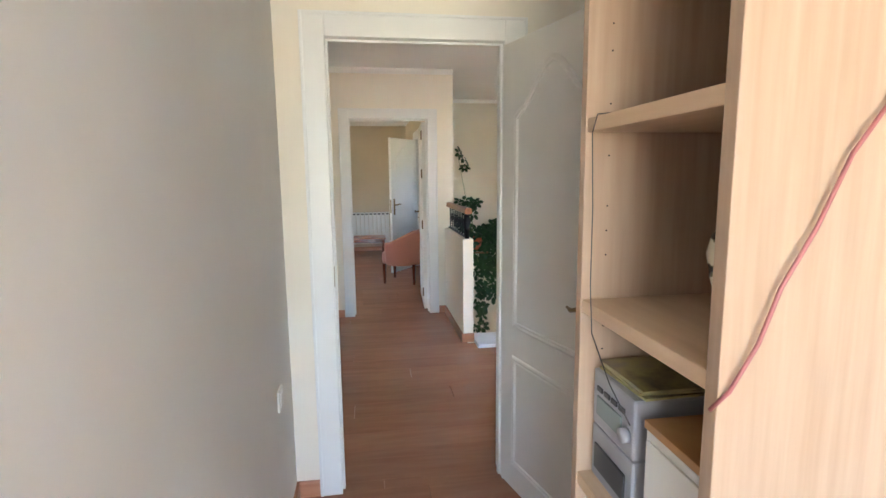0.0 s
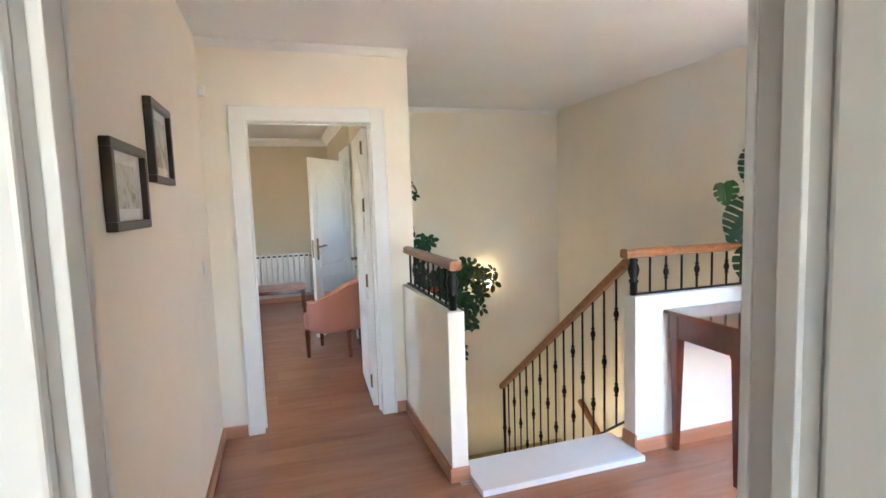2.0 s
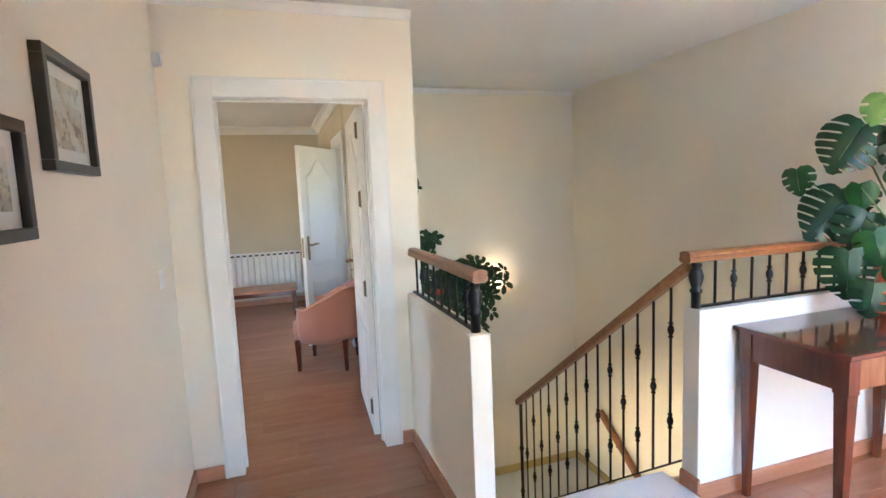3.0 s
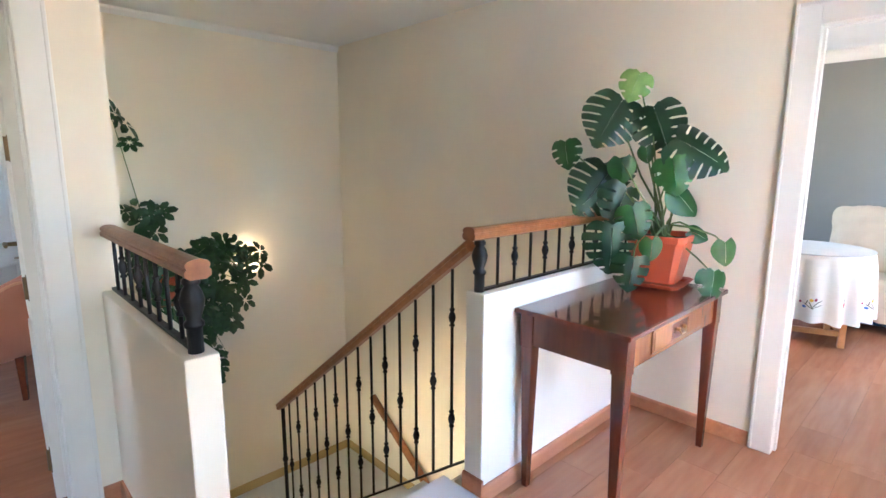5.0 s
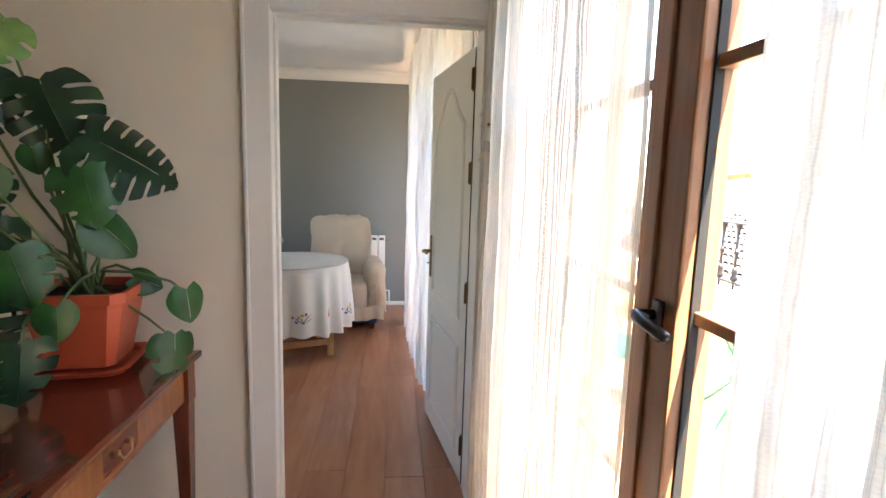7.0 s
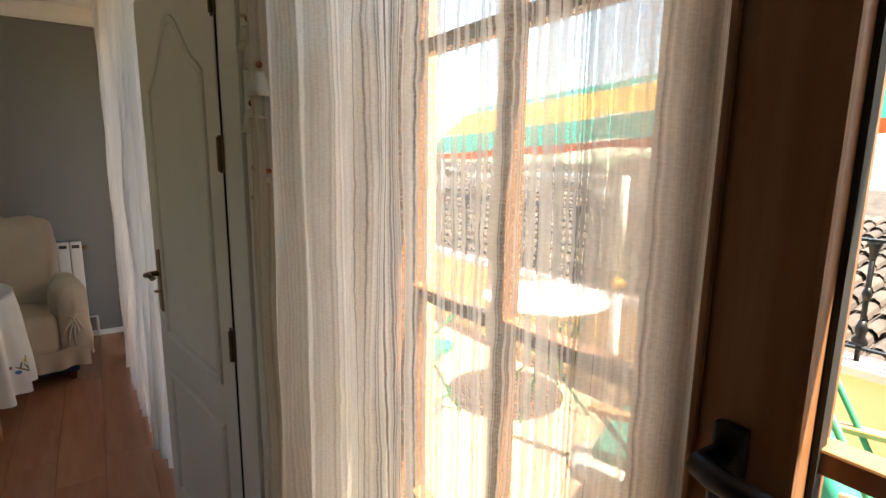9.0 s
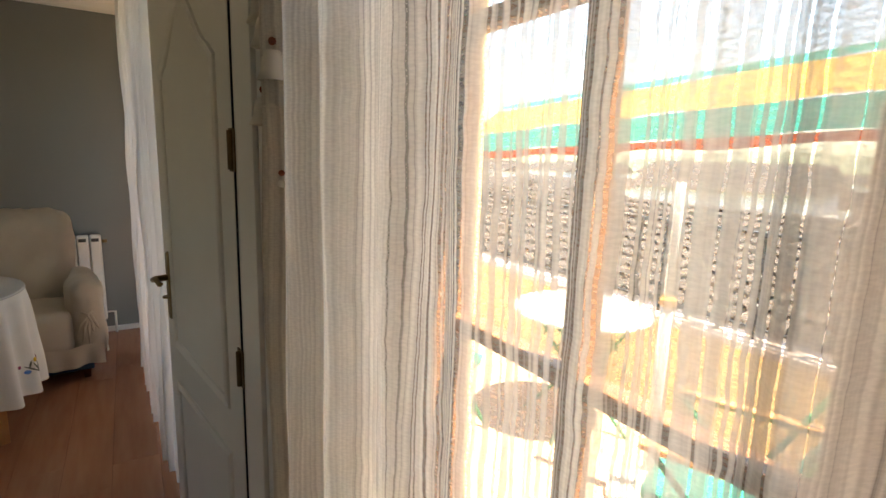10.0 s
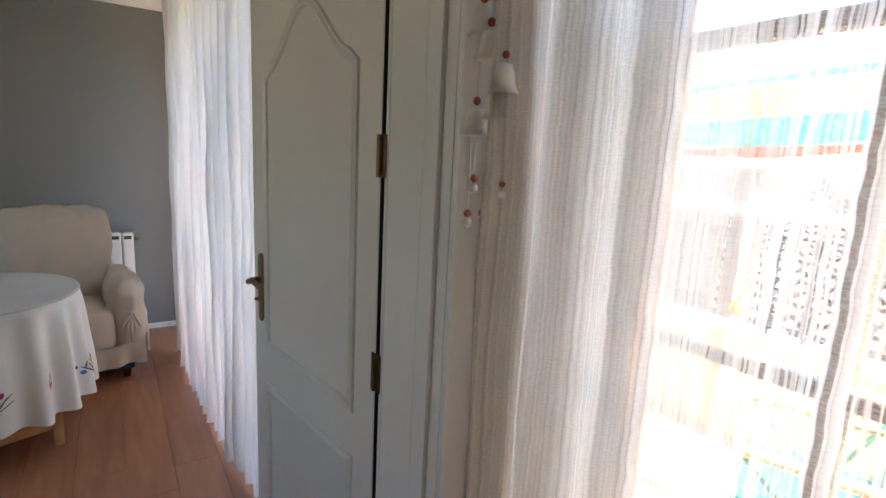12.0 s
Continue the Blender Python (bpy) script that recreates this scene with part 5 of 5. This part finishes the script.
bm = bmesh.new()
rows = []
NA = 200
for j in range(15):
    v = max(0, (j - 2) / 12)
    rr = (0.0005, 0.40)[j] if j < 2 else None
    rows.append([bm.verts.new((rr * math.cos(2 * math.pi * i / NA), rr * math.sin(2 * math.pi * i / NA), 0.7545) if rr else skirt_point(2 * math.pi * i / NA, v)) for i in range(NA)])
for a, b in zip(rows, rows[1:]):
    bridge(bm, b, a)
part("cloth", bm, CLOTH, TC, smooth=True)
LACE = cloth("grey_lace", (0.52, 0.53, 0.53), weave=120)
part("overlay", lathe(bmesh.new(), [(0.02, 0.758), (0.426, 0.7585), (0.434, 0.757), (0.436, 0.749), (0.4345, 0.749), (0.428, 0.754)], (0, 0, 0), 64), LACE, TC, "pale grey clear overlay", True)
THREADS = {"red": cloth("red_thread", (0.62, 0.05, 0.10)), "yellow": cloth("yellow_thread", (0.66, 0.42, 0.05)), "blue": cloth("blue_thread", (0.10, 0.22, 0.55)), "plum": cloth("plum_thread", (0.32, 0.06, 0.12)), "stalk": cloth("grey_green_thread", (0.16, 0.17, 0.13))}


def stitched(a, v, w, h, tilt, col):
    """A small embroidered petal or stalk that follows the cloth."""
    bm = bmesh.new()
    ring_pts = []
    for k in range(8):
        t = 2 * math.pi * k / 8
        du, dv = w * math.cos(t), h * math.sin(t)
        u2, v2 = du * math.cos(tilt) - dv * math.sin(tilt), du * math.sin(tilt) + dv * math.cos(tilt)
        p = skirt_point(a + u2 / 0.46, min(1, v + v2 / 0.525))
        ring_pts.append(bm.verts.new(p + Vector((p.x, p.y, 0)).normalized() * 0.004))
    c = skirt_point(a, v)
    m = bm.verts.new(c + Vector((c.x, c.y, 0)).normalized() * 0.006)
    for k in range(8):
        bm.faces.new((ring_pts[k], ring_pts[(k + 1) % 8], m))
    part("embroidery", bm, THREADS[col], TC)


for spray in range(6):
    a0 = radians(180 + 17 + spray * 60)
    for da, v, w, h, tl, col in ((0.0, 0.66, 0.014, 0.012, 0, "yellow"), (0.06, 0.65, 0.010, 0.013, 0.4, "plum"), (-0.09, 0.77, 0.013, 0.011, 0, "blue"), (-0.15, 0.71, 0.009, 0.010, 0, "plum"),
                             (0.0, 0.74, 0.004, 0.035, -0.5, "stalk"), (-0.04, 0.75, 0.004, 0.04, -1.0, "stalk"), (0.05, 0.73, 0.004, 0.04, 0.7, "stalk"), (0.09, 0.75, 0.003, 0.035, 1.2, "stalk"), (-0.06, 0.70, 0.004, 0.02, 0.3, "stalk"), (0.1, 0.69, 0.003, 0.03, 1.0, "stalk")):
        stitched(a0 + da, v, w, h, tl, col)
    a1 = a0 + radians(28)
    for k in range(5):
        stitched(a1 + 0.022 * math.cos(k * 1.26), 0.70 + 0.018 * math.sin(k * 1.26), 0.011, 0.007, k * 1.26, "red")
    stitched(a1 + 0.01, 0.63, 0.003, 0.03, -0.3, "stalk")
    stitched(a1 - 0.03, 0.65, 0.003, 0.025, 0.4, "stalk")

COVER = cloth("beige_slipcover", (0.56, 0.48, 0.38))
BLUEF = cloth("dark_blue_fabric", (0.02, 0.05, 0.10))
ARM = thing("armchair", "armchair under a loose beige slipcover tied at the arms", "armchair", pose(6.72, -1.80, 0, 0, 0, 6))


def soft_box(bm, x0, x1, y0, y1, z0, z1, r, wob, seed, n=14):
    """A padded, slightly creased block."""
    c = Vector(((x0 + x1) / 2, (y0 + y1) / 2, (z0 + z1) / 2))
    hsz = Vector(((x1 - x0) / 2, (y1 - y0) / 2, (z1 - z0) / 2))
    bmesh.ops.create_cube(bm, size=2)
    bmesh.ops.subdivide_edges(bm, edges=bm.edges, cuts=n, use_grid_fill=True)
    for v in bm.verts:
        p = Vector((v.co.x * hsz.x, v.co.y * hsz.y, v.co.z * hsz.z))
        q = Vector([max(-hsz[i] + r, min(hsz[i] - r, p[i])) for i in range(3)])
        d = p - q
        if d.length > 1e-6:
            p = q + d.normalized() * r
        k = noise.noise((p.x * 7 + seed, p.y * 7, p.z * 4)) + 0.45 - 0.9 * abs(noise.noise((p.x * 9 + seed, (p.y + 0.5 * p.z) * 13, (p.z - 0.4 * p.y) * 5)))
        v.co = c + p + d.normalized() * wob * k if d.length > 1e-6 else c + p
    return bm


# faces -x: seat to -x, back at +x
part("backrest", soft_box(bmesh.new(), 0.10, 0.34, -0.285, 0.29, 0.30, 1.03, 0.09, 0.03, 1, 26), COVER, ARM, smooth=True)
part("seat", soft_box(bmesh.new(), -0.36, 0.16, -0.24, 0.24, 0.20, 0.46, 0.06, 0.012, 4), COVER, ARM, smooth=True)
for s, y in ((-1, -0.315), (1, 0.315)):
    ar = part("armrest", soft_box(bmesh.new(), -0.36, 0.26, y - 0.085, y + 0.085, 0.17, 0.63, 0.075, 0.028, 7 + s, 24), COVER, ARM, smooth=True)
    for k in range(5):
        an = -0.9 + k * 0.45
        part("fold", tube(bmesh.new(), [(-0.366, y + 0.012 * s, 0.44), (-0.375, y + 0.05 * math.sin(an), 0.44 - 0.09 * math.cos(an)), (-0.368, y + 0.08 * math.sin(an), 0.44 - 0.20 * math.cos(an))], [0.012, 0.009, 0.003], 6), COVER, ar, smooth=True)
    part("tie", tube(bmesh.new(), [(-0.37, y - 0.03, 0.46), (-0.385, y, 0.445), (-0.37, y + 0.03, 0.46), (-0.38, y, 0.44), (-0.375, y - 0.02, 0.38)], 0.006, 6), COVER, ar, smooth=True)
bm = bmesh.new()
grid_sheet(bm, 60, 8, lambda u, v: (-0.372 - 0.012 * math.sin(u * 40) * v, -0.39 + 0.78 * u, 0.24 - 0.13 * v + 0.01 * math.sin(u * 17)))
part("cover_skirt", bm, COVER, ARM, smooth=True)
bm = bmesh.new()
grid_sheet(bm, 50, 8, lambda u, v: (-0.37 + 0.66 * u, -0.402 - 0.014 * math.sin(u * 30) * v, 0.30 - 0.12 * v + 0.03 * u))
part("cover_skirt", bm, COVER, ARM, smooth=True)
part("frame", boxed(-0.31, 0.28, -0.33, 0.33, 0.06, 0.24, bevel=0.01), BLUEF, ARM, "dark blue upholstered base")
for sx in (-0.27, 0.24):
    for sy in (-0.29, 0.29):
        part("foot", taper_leg(bmesh.new(), sx, sy, 0.0, 0.062, 0.022, 0.018), MAHOGANY_UP, ARM)

radiator("radiator", pose(7.37, -1.98, 0.13, 0, 0, -90), 3, 0.67, "narrow white radiator behind the armchair")
ST = thing("side_table", "small white side table behind the round table", "table", pose(6.85, -1.10, 0))
part("tabletop", lathe(bmesh.new(), [(0.20, 0.585), (0.215, 0.59), (0.215, 0.605), (0.20, 0.61)], (0, 0, 0), 28), TRIM, ST)
part("pedestal", lathe(bmesh.new(), [(0.15, 0.0), (0.14, 0.03), (0.03, 0.06), (0.025, 0.3), (0.03, 0.55), (0.08, 0.584)], (0, 0, 0), 20), TRIM, ST, smooth=True)
GM = Mat("globe_map", 0.25)
GM.colour(GM.ramp(GM.noise(9, 6), (0.48, (0.03, 0.14, 0.20)), (0.53, (0.36, 0.34, 0.14)), (0.62, (0.45, 0.20, 0.08))))
GLB = thing("desk_globe", "small desk globe with blue seas on a dark stand", "globe", pose(6.85, -1.10, 0.6105))
prof = [(0.12 * math.sin(math.pi * k / 16), 0.17 - 0.12 * math.cos(math.pi * k / 16)) for k in range(17)]
part("ball", lathe(bmesh.new(), prof, (0, 0, 0), 28), GM.m, GLB, smooth=True)
part("stand", lathe(bmesh.new(), [(0.085, 0.0), (0.08, 0.012), (0.02, 0.02), (0.012, 0.05)], (0, 0, 0), 20), DARKP, GLB, smooth=True)
part("meridian", tube(bmesh.new(), [(0.0, 0.13 * math.sin(radians(a)), 0.17 - 0.13 * math.cos(radians(a))) for a in range(0, 181, 15)], 0.005, 6), DARKP, GLB, smooth=True)

# ---- terrace and town ----
STUCCO = plaster("ochre_stucco", (0.80, 0.64, 0.38))
COPING = plaster("pink_coping_stone", (0.70, 0.58, 0.52))
TILE = plaster("terrace_tile", (0.52, 0.37, 0.27))
ROOF = Mat("old_roof_tile", 0.9)
ROOF.colour(ROOF.mix(1.0, ROOF.ramp(ROOF.noise(3, 5), (0.3, (0.04, 0.036, 0.035)), (0.7, (0.10, 0.082, 0.072))), ROOF.ramp(ROOF.n.new("ShaderNodeNewGeometry").outputs["Random Per Island"], (0, (0.7, 0.7, 0.7)), (1, (1.15, 1.1, 1.05))), "MULTIPLY"))
GREENM = paint("green_metal_paint", (0.03, 0.20, 0.11), 0.35)
TEAL = cloth("teal_canvas", (0.02, 0.30, 0.24), see=0.2)
AWNY = cloth("yellow_canvas", (0.80, 0.48, 0.10), see=0.3)
AWNR = cloth("red_orange_canvas", (0.70, 0.14, 0.05), see=0.3)
WHITEP = paint("white_table_enamel", (0.82, 0.83, 0.82), 0.25)
TF = -0.06

ground = Mat("dry_ground", 0.95)
ground.colour(ground.ramp(ground.noise(0.08, 6), (0.3, (0.20, 0.19, 0.10)), (0.7, (0.38, 0.33, 0.22))))
setting("ground", boxed(-2500, 2500, -2500, 2500, -6.6, -6.5), ground.m, "dry pale ground around the town", "ground")
setting("terrace_slab", boxed(1.70, 9.0, -5.25, -3.0, -0.4, TF - 0.012), STUCCO, "slab of the roof terrace", "terrace")
setting("house_base", box(boxed(-3.2, 9.0, -5.25, 5.0, -6.5, -3.0), -2.35, 1.70, -9.15, -5.25, -6.5, -0.2), STUCCO, "ochre lower storeys of the house", "wall")
setting("facade", box(box(boxed(FX1 - 0.014, FX1 - 0.001, -3.0, -2.951, 0.013, 2.266), 1.70, FX0 + 0.012, -3.016, -3.001, -0.06, 2.75), FX1 - 0.014, XE + CW, -3.016, -3.001, -0.06, 2.75), STUCCO, "ochre stucco of the outer wall", "wall")
PARA = setting("parapet", boxed(1.70, 9.0, -5.20, -5.06, -0.4, 0.555), STUCCO, "low ochre parapet of the terrace", "parapet")
part("coping", boxed(1.70, 9.0, -5.235, -5.025, 0.556, 0.60, bevel=0.006), COPING, PARA, "pinkish stone coping")
setting("terrace_wall", boxed(8.9, 9.0, -5.05, -3.0, TF, 1.5), STUCCO, "ochre side wall of the terrace", "wall")

TR = thing("terrace_railing", "dark iron railing with cast knuckles on the parapet", "railing")
part("top_rail", boxed(1.72, 8.9, -5.148, -5.112, 1.145, 1.157), IRON, TR)
part("bottom_rail", boxed(1.72, 8.9, -5.142, -5.118, 0.655, 0.665), IRON, TR)
FOOT = [(0.012, 0.0), (0.03, 0.01), (0.032, 0.03), (0.018, 0.05), (0.026, 0.08), (0.014, 0.12)]
meshes = {}
for k in range(36):
    x = 2.275 + 0.185 * k
    bm = tube(bmesh.new(), [(0, 0, 0.60), (0, 0, 1.146)], 0.0115, 8)
    if "bar" not in meshes:
        lathe(bm, FOOT, (0, 0, 0.668), 8)
        lathe(bm, [(0.0115, -0.03), (0.021, 0.0), (0.0115, 0.03)], (0, 0, 0.91), 8)
        lathe(bm, [(0.0115, -0.07), (0.017, -0.03), (0.019, -0.02), (0.026, 0.0), (0.03, 0.012)], (0, 0, 1.132), 8)
        ob = part("baluster", bm, IRON, TR, smooth=True)
        meshes["bar"] = ob.data
    else:
        bm.free()
        ob = new("baluster", meshes["bar"])
        ob.parent = TR
    ob.location = (x, -5.13, 0)
POLE = thing("white_pole", "white painted parasol pole with a yellow collar on the terrace", "pole", pose(3.93, -4.36, TF))
part("base", lathe(bmesh.new(), [(0.17, 0.0), (0.18, 0.01), (0.17, 0.05), (0.05, 0.07), (0.04, 0.16), (0.03, 0.165)], (0, 0, 0), 24), WHITEP, POLE, smooth=True)
part("lower_pole", tube(bmesh.new(), [(0, 0, 0.16), (0, 0, 0.94)], 0.026, 14), WHITEP, POLE, smooth=True)
part("upper_pole", tube(bmesh.new(), [(0, 0, 0.985), (0, 0, 1.47)], 0.02, 14), WHITEP, POLE, smooth=True)
part("collar", lathe(bmesh.new(), [(0.027, 0), (0.036, 0.008), (0.036, 0.03), (0.024, 0.046)], (0, 0, 0.94), 14), AWNY, POLE, "yellow plastic collar")

# striped awning beyond the railing
AWN = thing("awning", "green and yellow striped canvas awning with a red hem", "awning")


def canvas(name, za, zb, ya, yb, mat):
    bm = bmesh.new()

    def f(u, v):
        x = 1.6 + 5.4 * u
        lift = 0.24 * (1 - u)
        z = za + (zb - za) * v + lift + 0.012 * math.sin(u * 34) * (1 - v)
        return (x, ya + (yb - ya) * v + 0.015 * math.sin(u * 27), z)
    grid_sheet(bm, 60, 6, f)
    part(name, bm, mat, AWN, smooth=True)


canvas("hem", 1.46, 1.52, -5.32, -5.32, AWNR)
canvas("lower_stripe", 1.52, 1.70, -5.32, -5.42, TEAL)
canvas("middle_stripe", 1.70, 1.95, -5.42, -5.75, AWNY)
canvas("upper_stripe", 1.95, 2.02, -5.75, -5.85, TEAL)
for x, z in ((1.75, 1.75), (6.85, 1.53)):
    part("awning_post", tube(bmesh.new(), [(x, -5.34, 0.45), (x, -5.34, z)], 0.018, 10), WHITEP, AWN, smooth=True)
    part("bracket", boxed(x - 0.03, x + 0.03, -5.36, -5.2005, 0.40, 0.46, bevel=0.004), WHITEP, AWN)

# garden table
GT = thing("garden_table", "round white enamel garden table on green wrought-iron legs", "table", pose(4.62, -4.60, TF))
part("tabletop", lathe(bmesh.new(), [(0.36, 0.685), (0.385, 0.69), (0.39, 0.70), (0.385, 0.71), (0.05, 0.712)], (0, 0, 0), 40), WHITEP, GT, "white round top", True)
for k in range(4):
    a = math.pi / 2 * k + 0.4
    c, s = math.cos(a), math.sin(a)
    part("leg", tube(bmesh.new(), [(c * r, s * r, z) for r, z in ((0.30, 0.684), (0.22, 0.55), (0.10, 0.38), (0.12, 0.22), (0.24, 0.08), (0.32, 0.0))], 0.009, 8), GREENM, GT, smooth=True)
    part("scroll", tube(bmesh.new(), [(c * (0.16 + 0.06 * math.cos(t)), s * (0.16 + 0.06 * math.cos(t)), 0.50 + 0.06 * math.sin(t)) for t in [q * 0.5 for q in range(11)]], 0.006, 6), GREENM, GT, smooth=True)
part("ring", tube(bmesh.new(), [(0.11 * math.cos(t), 0.11 * math.sin(t), 0.38) for t in [q * math.pi / 8 for q in range(17)]], 0.007, 6), GREENM, GT, smooth=True)


def garden_chair(m, label):
    """A folding chair: green tube frame, wooden arms, teal cushions; it faces +x."""
    ch = thing("garden_chair", label, "chair", m, "garden chairs")
    for s in (-0.25, 0.25):
        part("frame", tube(bmesh.new(), [(0.28, s, 0.0), (-0.05, s, 0.44), (-0.32, s, 0.98)], 0.011, 8), GREENM, ch, smooth=True)
        part("frame", tube(bmesh.new(), [(-0.30, s * 0.92, 0.0), (0.02, s * 0.92, 0.40), (0.24, s * 0.92, 0.62)], 0.011, 8), GREENM, ch, smooth=True)
        part("armrest", boxed(-0.22, 0.26, s - 0.025, s + 0.025, 0.625, 0.648, bevel=0.006), PINE, ch, "varnished wooden armrest")
    part("crossbar", tube(bmesh.new(), [(0.20, -0.25, 0.10), (0.20, 0.25, 0.10)], 0.009, 8), GREENM, ch, smooth=True)
    part("crossbar", tube(bmesh.new(), [(-0.22, -0.23, 0.10), (-0.22, 0.23, 0.10)], 0.009, 8), GREENM, ch, smooth=True)
    part("seat_cushion", soft_box(bmesh.new(), -0.20, 0.26, -0.225, 0.225, 0.40, 0.47, 0.03, 0.006, 3, 8), TEAL, ch, smooth=True)
    bm = soft_box(bmesh.new(), -0.03, 0.03, -0.225, 0.225, 0.0, 0.56, 0.028, 0.006, 5, 8)
    bmesh.ops.transform(bm, matrix=pose(-0.16, 0, 0.46, 0, -26, 0), verts=bm.verts)
    part("back_cushion", bm, TEAL, ch, smooth=True)
    return ch


garden_chair(pose(3.44, -4.12, TF, 0, 0, 20), "folding garden chair with teal cushions and wooden arms")
garden_chair(pose(2.75, -4.25, TF, 0, 0, -160), "folding garden chair with teal cushions and wooden arms")
garden_chair(pose(4.95, -3.75, TF, 0, 0, 205), "folding garden chair with teal cushions and wooden arms")

# roofs and houses of the town


def tiled_roof(name, x0, x1, y0, z0, y1, z1, label, pitch=0.16, ln=0.32):
    """Barrel-tiled slope, its channels running up from (y0, z0) to (y1, z1)."""
    rf = thing(name, label, "roof", kind="structure")
    bm = bmesh.new()
    n = int((x1 - x0) / pitch)
    L = math.hypot(y1 - y0, z1 - z0)
    d = Vector((0, (y1 - y0) / L, (z1 - z0) / L))
    up = Vector((0, -d.z, d.y))
    if up.z < 0:
        up = -up
    rows = int(L / ln)
    r2 = random.Random(4)
    for i in range(n):
        for j in range(rows):
            o = Vector((x0 + pitch * (i + 0.5) + r2.uniform(-0.01, 0.01), y0, z0)) + d * (j * ln) + up * r2.uniform(0.0, 0.012)
            a = [bm.verts.new(o + Vector((math.cos(math.pi * k / 5) * pitch * 0.46, 0, 0)) + up * (math.sin(math.pi * k / 5) * 0.085 + 0.03)) for k in range(6)]
            b = [bm.verts.new(o + d * ln * 1.08 + Vector((math.cos(math.pi * k / 5) * pitch * 0.40, 0, 0)) + up * (math.sin(math.pi * k / 5) * 0.075)) for k in range(6)]
            bridge(bm, a, b, closed=False)
    tagged(part("tiles", bm, ROOF.m, rf), kind="stuff")
    sl = bmesh.new()
    w = [Vector((x, y, z)) for x, (y, z) in ((x0, (y0, z0)), (x1, (y0, z0)), (x1, (y1, z1)), (x0, (y1, z1)))]
    t = [sl.verts.new(p) for p in w]
    b = [sl.verts.new(p - Vector((0, 0, 0.25))) for p in w]
    sl.faces.new(t)
    sl.faces.new(b[::-1])
    bridge(sl, b, t)
    bmesh.ops.recalc_face_normals(sl, faces=sl.faces)
    part("deck", sl, ROOF.m, rf)
    return rf


tiled_roof("neighbour_roof", 1.8, 13.5, -6.6, -0.15, -11.0, 0.72, "brown barrel-tiled roof of the next house")
tiled_roof("neighbour_roof", 4.0, 22.0, -17.0, -0.6, -12.2, 0.45, "pale barrel-tiled roof farther off", 0.24, 0.6)
setting("neighbour_wall", boxed(1.8, 13.3, -11.0, -6.8, -6.5, -0.45), STUCCO, "walls of the next house", "wall")
WHITEW = plaster("whitewash", (0.80, 0.79, 0.76))
DARKW = paint("dark_window", (0.05, 0.06, 0.07), 0.2)
r3 = random.Random(21)


def town_house(x, y, w, d, z, h):
    hs = thing("town_house", "whitewashed house with a tiled roof in the distance", "house", pose(x, y, 0, 0, 0, r3.uniform(-12, 12)), "houses of the town")
    part("wall", boxed(-w / 2, w / 2, -d / 2, d / 2, -6.5, z), WHITEW, hs)
    bm = bmesh.new()
    e = [bm.verts.new(p) for p in ((-w / 2 - 0.3, -d / 2 - 0.3, z), (w / 2 + 0.3, -d / 2 - 0.3, z), (w / 2 + 0.3, d / 2 + 0.3, z), (-w / 2 - 0.3, d / 2 + 0.3, z))]
    r = [bm.verts.new(p) for p in ((-w / 2 - 0.3, 0, z + h), (w / 2 + 0.3, 0, z + h))]
    bm.faces.new((e[0], e[1], r[1], r[0]))
    bm.faces.new((e[2], e[3], r[0], r[1]))
    bm.faces.new((e[1], e[2], r[1]))
    bm.faces.new((e[3], e[0], r[0]))
    bm.faces.new(e[::-1])
    part("roof", bm, ROOF.m, hs)
    for k in range(int(w / 2)):
        part("window", boxed(-w / 2 + 0.7 + 2 * k, -w / 2 + 1.5 + 2 * k, d / 2 - 0.05, d / 2 + 0.02, z - 1.9, z - 0.8), DARKW, hs)


for k in range(22):
    yy = -19 - 2.6 * k + r3.uniform(-1, 1)
    xx = (-yy - 2) * r3.uniform(0.1, 1.9) + 3
    town_house(xx, yy, r3.uniform(5, 9), r3.uniform(5, 8), r3.uniform(-0.9, 0.5) + 0.03 * k, r3.uniform(0.7, 1.2))
hill = Mat("far_hill", 1.0)
hill.colour(hill.ramp(hill.noise(0.02, 5), (0.3, (0.10, 0.14, 0.09)), (0.7, (0.22, 0.23, 0.16))))
bm = bmesh.new()
grid_sheet(bm, 60, 8, lambda u, v: ((u - 0.3) * 900, -260 - 160 * v, -6.5 + 22 * math.sin(math.pi * v) * (0.6 + 0.6 * noise.noise((u * 6, v, 4)))))
setting("backdrop", bm, hill.m, "low wooded hills behind the town", "hill", True)


def terrace_tiles():
    slab = bpy.data.objects["terrace_slab"]
    bm = boxed(0.002, 0.298, 0.002, 0.298, -0.012, 0.0)
    first = part("floor_tile", bm, TILE, slab)
    for i in range(17):
        for j in range(7):
            ob = first if i == j == 0 else new("floor_tile", first.data)
            ob.parent = slab
            ob.location = (1.72 + 0.3 * i, -5.05 + 0.3 * j - 0.06, TF)


terrace_tiles()


# ---- floor boards, last ----
floor_planks("floor", 0.0, XE + 0.11, -2.70, -1.06, 1)
floor_planks("floor", 0.0, 1.56, -2.975, -2.70, 6)
floor_planks("floor", 0.0, 1.26, -1.06, 0.07, 2)
floor_planks("floor_study", 0.0, 1.56, -5.75, -2.975, 3)
# Boards of the unseen end added to the study.
floor_planks("floor_study", -2.2, 1.56, -9.0, -5.75, 7)
floor_planks("floor_bedroom", -3.0, 1.26, 0.07, 4.8, 4)
floor_planks("floor_sitting", XE + 0.11, 7.4, -2.85, 1.6, 5)
